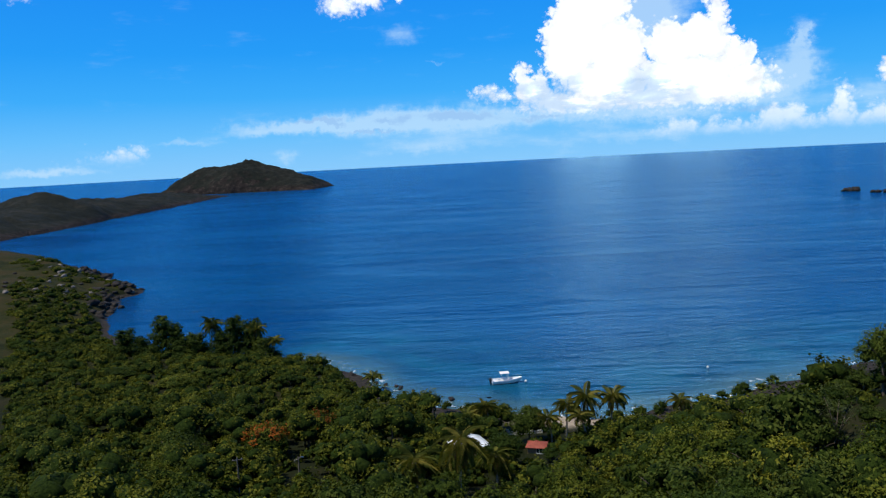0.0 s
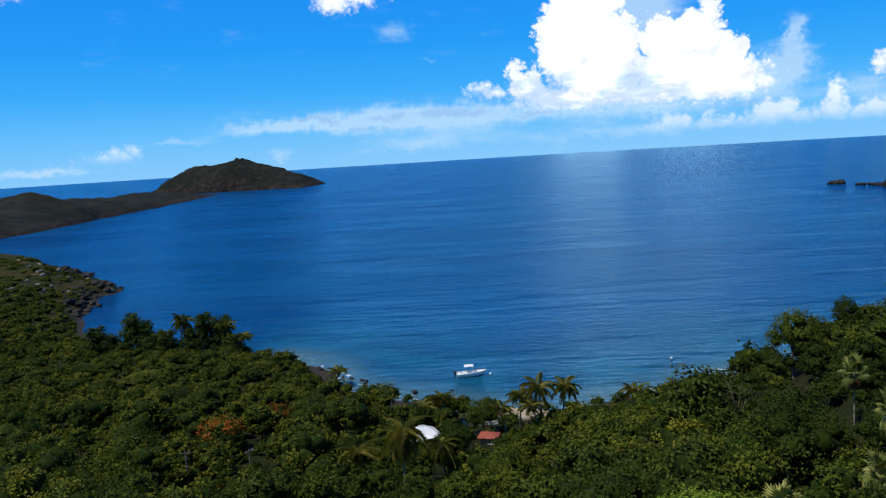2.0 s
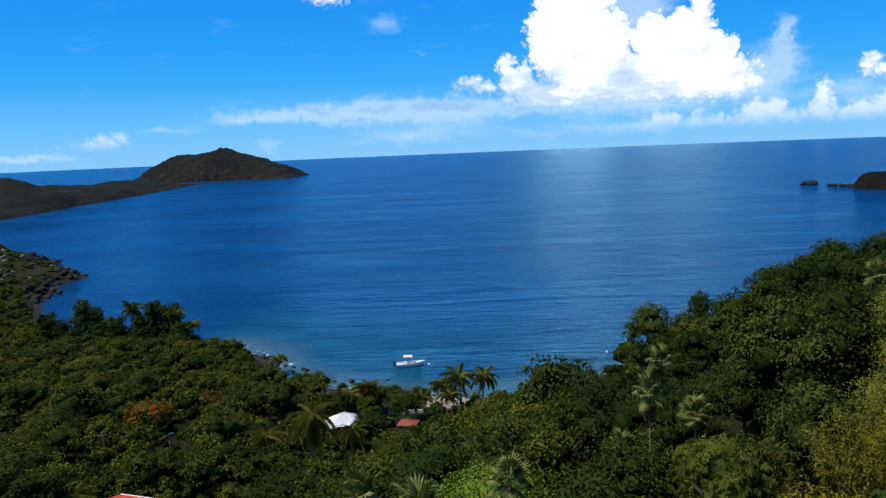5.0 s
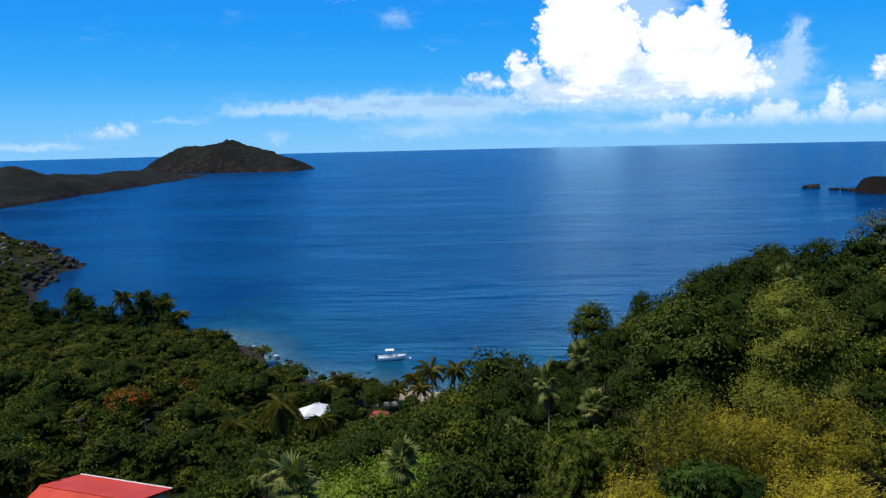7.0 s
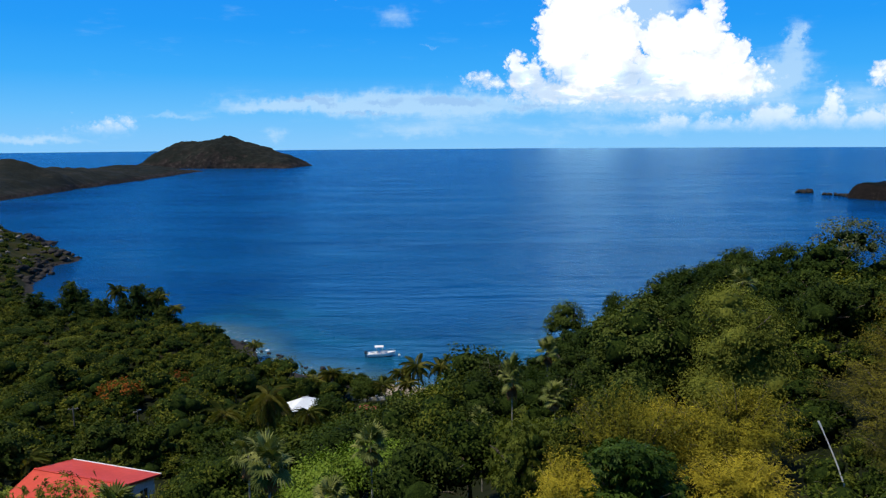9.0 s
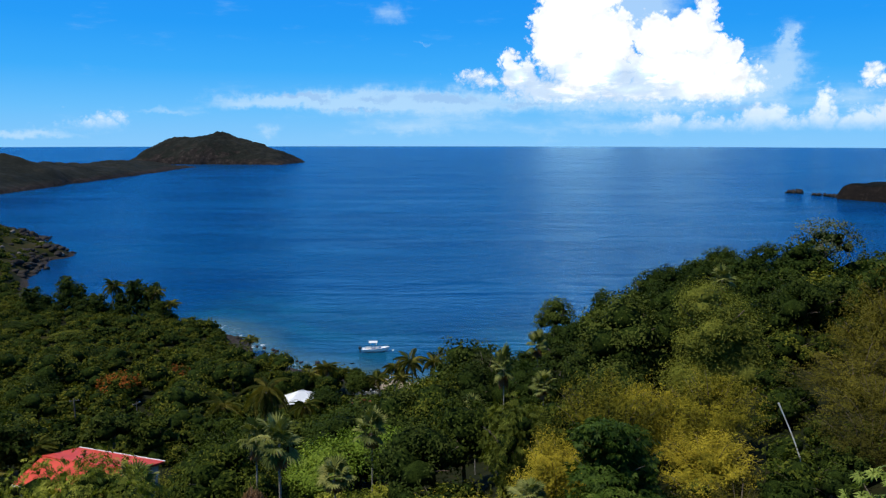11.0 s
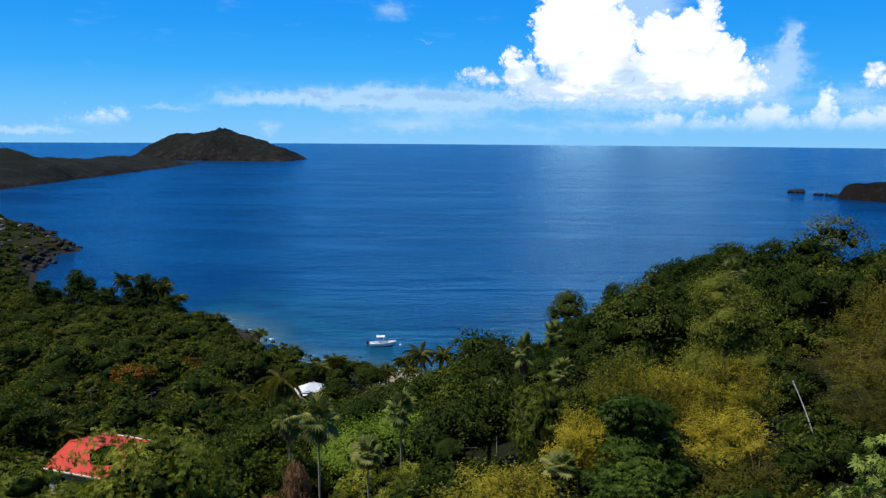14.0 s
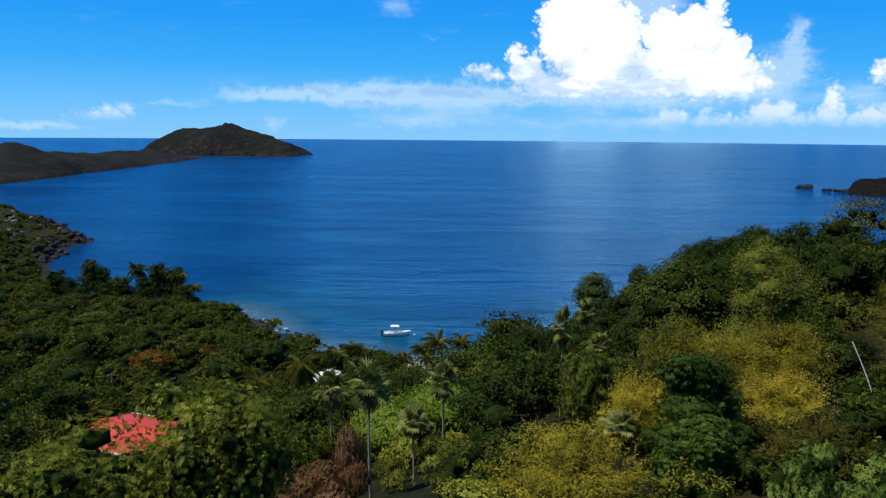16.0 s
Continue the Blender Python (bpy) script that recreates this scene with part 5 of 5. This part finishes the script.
# ---- buildings ----
def slab(bm, corners, thick):
    """A flat sheet with four corners, given thickness downwards."""
    top = [bm.verts.new(c) for c in corners]
    low = [bm.verts.new((c[0], c[1], c[2] - thick)) for c in corners]
    bm.faces.new(top)
    bm.faces.new(low[::-1])
    for i in range(4):
        j = (i + 1) % 4
        bm.faces.new((top[i], low[i], low[j], top[j]))
    bmesh.ops.recalc_face_normals(bm, faces=bm.faces)


def window_part(thing, m, wide, high):
    """A window set in a wall: frame, dark pane, sill. m: its middle, with y out of the wall."""
    bm = bmesh.new()
    for sx in (-1, 1):
        box(bm, (0.07, 0.09, high + 0.14), m @ Matrix.Translation((sx * (wide / 2 + 0.035), 0, 0)))
    for sz in (-1, 1):
        box(bm, (wide, 0.09, 0.07), m @ Matrix.Translation((0, 0, sz * (high / 2 + 0.035))))
    box(bm, (0.05, 0.07, high), m)
    window = part("window", bm, WHITE_TRIM, thing)
    bm = bmesh.new()
    box(bm, (wide, 0.03, high), m @ Matrix.Translation((0, -0.01, 0)))
    part("pane", bm, DARK_GLASS, window)
    bm = bmesh.new()
    box(bm, (wide + 0.3, 0.16, 0.05), m @ Matrix.Translation((0, 0.06, -high / 2 - 0.095)), 0.01)
    part("sill", bm, WHITE_TRIM, window)


def red_house():
    """White house under a low red metal gable roof, longer at the back."""
    thing = new("house")
    thing.matrix_world = pose(-5.75, 51.75, 15.9, 0, 0, -16.6)
    half, front, back = 5.4, -3.75, 4.6
    ridge, front_eave, back_eave = 4.2, 2.85, 3.2
    for y, eave, mark in ((front + 0.45, front_eave, -1), (back - 0.45, back_eave, 1)):
        bm = bmesh.new()
        box(bm, (2 * half - 0.9, 0.2, eave + 0.06), Matrix.Translation((0, y, eave / 2)))
        part("long_wall", bm, PLASTER, thing)
        for x in (-3.4, 0.0, 3.4):
            window_part(thing, Matrix.Translation((x, y + 0.1 * mark, 1.6)) @ pose(0, 0, 0, 0, 0, 0 if mark > 0 else 180), 1.2, 1.1)
    for sign in (-1, 1):
        # gable wall, cut to the roof's outline
        bm = bmesh.new()
        x = sign * (half - 0.45)
        outline = [(front + 0.55, 0), (back - 0.55, 0), (back - 0.55, back_eave + 0.04), (0, ridge - 0.1), (front + 0.55, front_eave + 0.1)]
        near, far = [bm.verts.new((x + 0.1 * sign, a, b)) for a, b in outline], [bm.verts.new((x - 0.1 * sign, a, b)) for a, b in outline]
        bm.faces.new(near), bm.faces.new(far[::-1])
        for i in range(len(outline)):
            j = (i + 1) % len(outline)
            bm.faces.new((near[i], far[i], far[j], near[j]))
        bmesh.ops.recalc_face_normals(bm, faces=bm.faces)
        part("gable_wall", bm, PLASTER, thing)
        for y, z in ((-1.6, 1.75), (0.7, 2.0), (2.6, 1.9)):
            window_part(thing, Matrix.Translation((x + 0.1 * sign, y, z)) @ pose(0, 0, 0, 0, 0, -90 * sign), 1.0, 1.2)
        for name, y, eave in (("front_verge", front, front_eave), ("back_verge", back, back_eave)):
            bm = bmesh.new()
            slab(bm, [(sign * half, 0, ridge + 0.02), (sign * (half + 0.05), 0, ridge + 0.02), (sign * (half + 0.05), y, eave + 0.02), (sign * half, y, eave + 0.02)], 0.22)
            part(name, bm, RED_METAL, thing)
    for name, y, eave in (("front_slope", front, front_eave), ("back_slope", back, back_eave)):
        bm = bmesh.new()
        slab(bm, [(-half, 0, ridge), (half, 0, ridge), (half, y, eave), (-half, y, eave)], 0.08)
        part(name, bm, RED_METAL, thing, "red painted metal roofing")
        bm = bmesh.new()
        box(bm, (2 * half + 0.1, 0.13, 0.15), Matrix.Translation((0, y * 1.015, eave - 0.02)), 0.02)
        part("gutter", bm, WHITE_TRIM, thing, "white eaves gutter")
    bm = bmesh.new()
    box(bm, (2 * half + 0.08, 0.26, 0.05), Matrix.Translation((0, 0, ridge + 0.02)), 0.015)
    part("ridge_cap", bm, RED_METAL, thing)
    bm = bmesh.new()
    box(bm, (2 * half - 0.3, back - front - 0.3, 1.2), Matrix.Translation((0, (back + front) / 2, -0.57)), 0.03)
    part("foundation", bm, CONCRETE, thing)
    return tagged(thing, "white house under a low red metal gable roof", "house")


def hut(name, x, y, z, turn, wide, deep, wall, rise, wall_mat, roof_mat, label, over=0.45, posts=False):
    """A small building with a hipped roof on walls or posts."""
    thing = new(name)
    thing.matrix_world = pose(x, y, z, 0, 0, turn)
    a, b = wide / 2, deep / 2
    if posts:
        for sx in (-1, 0, 1):
            for sy in (-1, 1):
                bm = bmesh.new()
                box(bm, (0.14, 0.14, wall + 0.5), Matrix.Translation((sx * (a - 0.15), sy * (b - 0.15), wall / 2 - 0.25)), 0.01)
                part("post", bm, WOOD_POLE, thing)
        bm = bmesh.new()
        box(bm, (wide, 0.12, wall * 0.75), Matrix.Translation((0, b - 0.3, wall * 0.375)))
        part("back_wall", bm, wall_mat, thing)
    else:
        for sx in (-1, 1):
            bm = bmesh.new()
            box(bm, (0.16, deep, wall + 0.5), Matrix.Translation((sx * (a - 0.08), 0, wall / 2 - 0.25)))
            part("side_wall", bm, wall_mat, thing)
            bm = bmesh.new()
            box(bm, (wide - 0.32, 0.16, wall + 0.5), Matrix.Translation((0, sx * (b - 0.08), wall / 2 - 0.25)))
            part("front_wall", bm, wall_mat, thing)
            window_part(thing, Matrix.Translation((0.2 * wide, sx * b, wall * 0.58)) @ pose(0, 0, 0, 0, 0, 0 if sx > 0 else 180), 0.9, 0.8)
    top, hip = wall + rise, max(a - b, 0.2)
    ea, eb = a + over, b + over
    for sy in (-1, 1):
        bm = bmesh.new()
        slab(bm, [(-hip, 0, top), (hip, 0, top), (ea, sy * eb, wall), (-ea, sy * eb, wall)], 0.07)
        part("roof_slope", bm, roof_mat, thing)
        bm = bmesh.new()
        slab(bm, [(sy * hip, -0.004, top), (sy * hip, 0.004, top), (sy * ea, eb, wall), (sy * ea, -eb, wall)], 0.07)
        part("roof_end", bm, roof_mat, thing)
    bm = bmesh.new()
    box(bm, (2 * hip + 0.2, 0.22, 0.06), Matrix.Translation((0, 0, top + 0.03)), 0.015)
    part("ridge_cap", bm, roof_mat, thing)
    return tagged(thing, label, "house")


red_house()
hut("pavilion", 1.6, 112.2, spot(1.6, 112.2) - 0.1, 24, 4.9, 4.0, 1.9, 1.45, TAN_WALL, WHITE_METAL, "open beach pavilion with a white metal roof", 0.5, True)
hut("beach_house", 12.6, 111.6, spot(12.6, 111.6) - 0.1, -12, 2.7, 2.4, 1.25, 0.6, TAN_WALL, RUST_ROOF, "small beach house with a red roof and tan walls", 0.3)
hut("beach_cabin", 4.2, 125.5, spot(4.2, 125.5) - 0.1, 10, 3.4, 2.8, 1.9, 0.8, PLASTER, CONCRETE, "pale plastered cabin behind the beach palms", 0.3)
hut("side_house", 2.6, 44.5, spot(2.6, 44.5) - 0.1, -13.6, 3.0, 2.6, 1.9, 0.7, PLASTER, RUST_ROOF, "small annex with a faded red roof", 0.3)


def low_wall(x, y, turn, length, bays):
    """A whitewashed garden wall with piers."""
    thing = new("garden_wall")
    thing.matrix_world = pose(x, y, spot(x, y), 0, 0, turn)
    for i in range(bays):
        bm = bmesh.new()
        box(bm, (length / bays - 0.3, 0.16, 0.95), Matrix.Translation((length * ((i + 0.5) / bays - 0.5), 0, 0.2)))
        part("wall_panel", bm, PLASTER, thing)
    for i in range(bays + 1):
        bm = bmesh.new()
        box(bm, (0.3, 0.3, 1.3), Matrix.Translation((length * (i / bays - 0.5), 0, 0.35)), 0.02)
        pier = part("pier", bm, PLASTER, thing)
        bm = bmesh.new()
        box(bm, (0.4, 0.4, 0.08), Matrix.Translation((length * (i / bays - 0.5), 0, 1.04)), 0.02)
        part("cap", bm, WHITE_TRIM, pier)
    return tagged(thing, "whitewashed garden wall with square piers above the beach", "wall")


low_wall(11.2, 123.2, 4, 6.0, 4)


# ---- poles ----
def utility_pole(x, y, top, turn, lamp=False):
    thing = new("utility_pole")
    z = spot(x, y)
    thing.matrix_world = pose(x, y, z, 0, 0, turn)
    h = top - z
    t = np.linspace(0, 1, 5)
    hang("shaft", mesh_from("shaft", *tube_arrays(np.stack([0 * t, 0 * t, -0.5 + (h + 0.5) * t], 1), 0.13 - 0.04 * t, 8), WOOD_POLE, smooth=True), thing)
    bm = bmesh.new()
    box(bm, (1.5, 0.1, 0.12), Matrix.Translation((0, 0.1, h - 0.45)), 0.01)
    arm = part("crossarm", bm, WOOD_POLE, thing)
    for s in (-0.6, 0, 0.6):
        bm = bmesh.new()
        bmesh.ops.create_cone(bm, cap_ends=True, segments=8, radius1=0.045, radius2=0.03, depth=0.16, matrix=Matrix.Translation((s, 0.1, h - 0.31)))
        part("insulator", bm, CONCRETE, arm)
    if lamp:
        bm = bmesh.new()
        box(bm, (0.08, 0.7, 0.06), Matrix.Translation((0, -0.4, h - 0.1)) @ pose(0, 0, 0, -18, 0, 0), 0.01)
        box(bm, (0.2, 0.42, 0.1), Matrix.Translation((0, -0.85, h + 0.05)), 0.03)
        part("lamp_arm", bm, ALLOY, thing)
    return tagged(thing, "weathered wooden utility pole rising from the trees", "utility pole", "utility poles")


utility_pole(-30.4, 94.7, 11.0, 20)
utility_pole(-23.5, 101.3, 8.2, 60, True)


def bare_branch():
    """A pale dead stem leaning out of the bamboo."""
    t = np.linspace(0, 1, 10)
    path = np.stack([44.0 + 1.45 * t + 0.10 * np.sin(t * 4), 13.6 - 0.6 * t, 40.8 - 4.2 * t + 0.35 * t * t], 1)
    ob = new("dead_stem", mesh_from("dead_stem", *tube_arrays(path, 0.024 + 0.014 * t + 0.016 * (t < 0.05), 8), BLEACHED, smooth=True))
    return tagged(ob, "bleached white dead stem leaning out of bamboo", "branch")


BLEACHED = grained("bleached_wood", (0.58, 0.54, 0.48), (0.80, 0.77, 0.71), 3.0, 0.8, 0.005)
bare_branch()


# ---- the boat and its moorings ----
def motor_boat():
    thing = new("motor_boat")
    thing.matrix_world = pose(9.1, 160.0, 0.0, 0, 0, 7)
    # hull: sections from the stern to the raked bow
    t = np.linspace(0, 1, 17)
    rows = []
    for s in t:
        beam = 1.15 * (1 - max(s - 0.45, 0) ** 2.2 * 3.55) if s > 0.45 else 1.12 + 0.03 * s / 0.45
        beam = max(beam, 0.03)
        sheer, keel = 0.78 + 0.38 * s ** 2, -0.38 + 0.72 * max(s - 0.55, 0) ** 2.2 / 0.172
        chine = min(0.05 + 0.42 * s ** 2, sheer - 0.2)
        x = -3.3 + 6.6 * s
        rake = 0.22 * s ** 3
        rows.append([(x + rake, beam, sheer), (x + rake * 0.6, beam * 0.94, (sheer + chine) / 2), (x, beam * 0.80, chine), (x - rake, 0, min(keel, chine - 0.02)), (x, -beam * 0.80, chine), (x + rake * 0.6, -beam * 0.94, (sheer + chine) / 2), (x + rake, -beam, sheer)])
    v = np.array(rows).reshape(-1, 3)
    k = np.arange(16)[:, None] * 7 + np.arange(6)[None]
    faces = np.stack([k, k + 1, k + 8, k + 7], -1).reshape(-1, 4)
    transom = np.array([[0, 1, 5, 6], [1, 2, 4, 5]])
    hang("hull", mesh_from("hull", v, np.concatenate([faces, transom]), GELCOAT, smooth=False), thing)
    bm = bmesh.new()
    deck = [bm.verts.new((rows[i][0][0], rows[i][0][1] * 0.97, rows[i][0][2] - (0.05 if i > 11 else 0.42))) for i in range(17)]
    other = [bm.verts.new((rows[i][6][0], rows[i][6][1] * 0.97, rows[i][6][2] - (0.05 if i > 11 else 0.42))) for i in range(17)]
    for i in range(16):
        bm.faces.new((deck[i], deck[i + 1], other[i + 1], other[i]))
    bmesh.ops.recalc_face_normals(bm, faces=bm.faces)
    part("deck", bm, WHITE_TRIM, thing)
    for side in (0, 6):
        path = np.array([rows[i][side] for i in range(17)]) + np.array([0, 0, 0.02])
        hang("gunwale", mesh_from("gunwale", *tube_arrays(path, np.full(17, 0.055), 6), GELCOAT, smooth=True), thing)
    bm = bmesh.new()
    box(bm, (1.0, 0.85, 0.95), Matrix.Translation((-0.35, 0, 0.86)), 0.08)
    console = part("console", bm, GELCOAT, thing)
    bm = bmesh.new()
    box(bm, (0.04, 0.8, 0.4), Matrix.Translation((0.0, 0, 1.5)) @ pose(0, 0, 0, 0, -25, 0), 0.01)
    part("windscreen", bm, DARK_GLASS, console)
    bm = bmesh.new()
    bmesh.ops.create_cone(bm, cap_ends=True, segments=14, radius1=0.2, radius2=0.2, depth=0.03, matrix=Matrix.Translation((-0.9, 0, 1.28)) @ pose(0, 0, 0, 0, 70, 0))
    part("steering_wheel", bm, ENGINE, console)
    bm = bmesh.new()
    box(bm, (2.1, 1.75, 0.09), Matrix.Translation((-0.5, 0, 2.42)), 0.04)
    part("t_top", bm, WHITE_TRIM, thing, "flat white shade top on tubes")
    for sx in (-1, 1):
        for sy in (-1, 1):
            path = [(-0.4 + sx * 0.5, sy * 0.48, 0.45), (-0.45 + sx * 0.62, sy * 0.6, 1.5), (-0.5 + sx * 0.85, sy * 0.7, 2.4)]
            hang("top_post", mesh_from("top_post", *tube_arrays(path, [0.028] * 3, 6), ALLOY, smooth=True), thing)
    bm = bmesh.new()
    box(bm, (0.6, 1.0, 0.42), Matrix.Translation((-1.5, 0, 0.62)), 0.06)
    box(bm, (0.14, 1.0, 0.45), Matrix.Translation((-1.78, 0, 1.0)), 0.05)
    part("helm_seat", bm, WHITE_TRIM, thing)
    bm = bmesh.new()
    box(bm, (0.5, 1.7, 0.36), Matrix.Translation((-2.8, 0, 0.6)), 0.06)
    part("stern_seat", bm, GELCOAT, thing)
    for sy in (-0.38, 0.38):
        bm = bmesh.new()
        box(bm, (0.62, 0.42, 0.6), Matrix.Translation((-3.72, sy, 1.0)), 0.12)
        engine = part("outboard_engine", bm, ENGINE, thing, "black outboard engine cowl")
        bm = bmesh.new()
        box(bm, (0.26, 0.16, 1.2), Matrix.Translation((-3.7, sy, 0.15)), 0.04)
        part("leg", bm, ENGINE, engine)
    path = [(1.2, 1.0, 0.95), (1.3, 0.98, 1.4), (2.6, 0.62, 1.62), (3.45, 0.0, 1.72), (2.6, -0.62, 1.62), (1.3, -0.98, 1.4), (1.2, -1.0, 0.95)]
    hang("bow_rail", mesh_from("bow_rail", *tube_arrays(path, [0.02] * 7, 6), ALLOY, smooth=True), thing)
    return tagged(thing, "white centre-console motor boat with a flat shade top", "boat")


motor_boat()


def buoy(x, y, size, label):
    thing = new("mooring_buoy")
    thing.matrix_world = pose(x, y, 0.1)
    bm = bmesh.new()
    bmesh.ops.create_uvsphere(bm, u_segments=14, v_segments=10, radius=size)
    part("float", bm, WHITE_TRIM, thing, smooth=True)
    bm = bmesh.new()
    bmesh.ops.create_cone(bm, cap_ends=True, segments=8, radius1=0.05, radius2=0.04, depth=0.12, matrix=Matrix.Translation((0, 0, size + 0.03)))
    part("shackle", bm, ALLOY, thing)
    return tagged(thing, label, "buoy", "mooring buoys")


buoy(13.4, 160.6, 0.3, "white round mooring buoy at the boat's bow")
buoy(55.6, 166.5, 0.3, "white round mooring buoy in the cove")
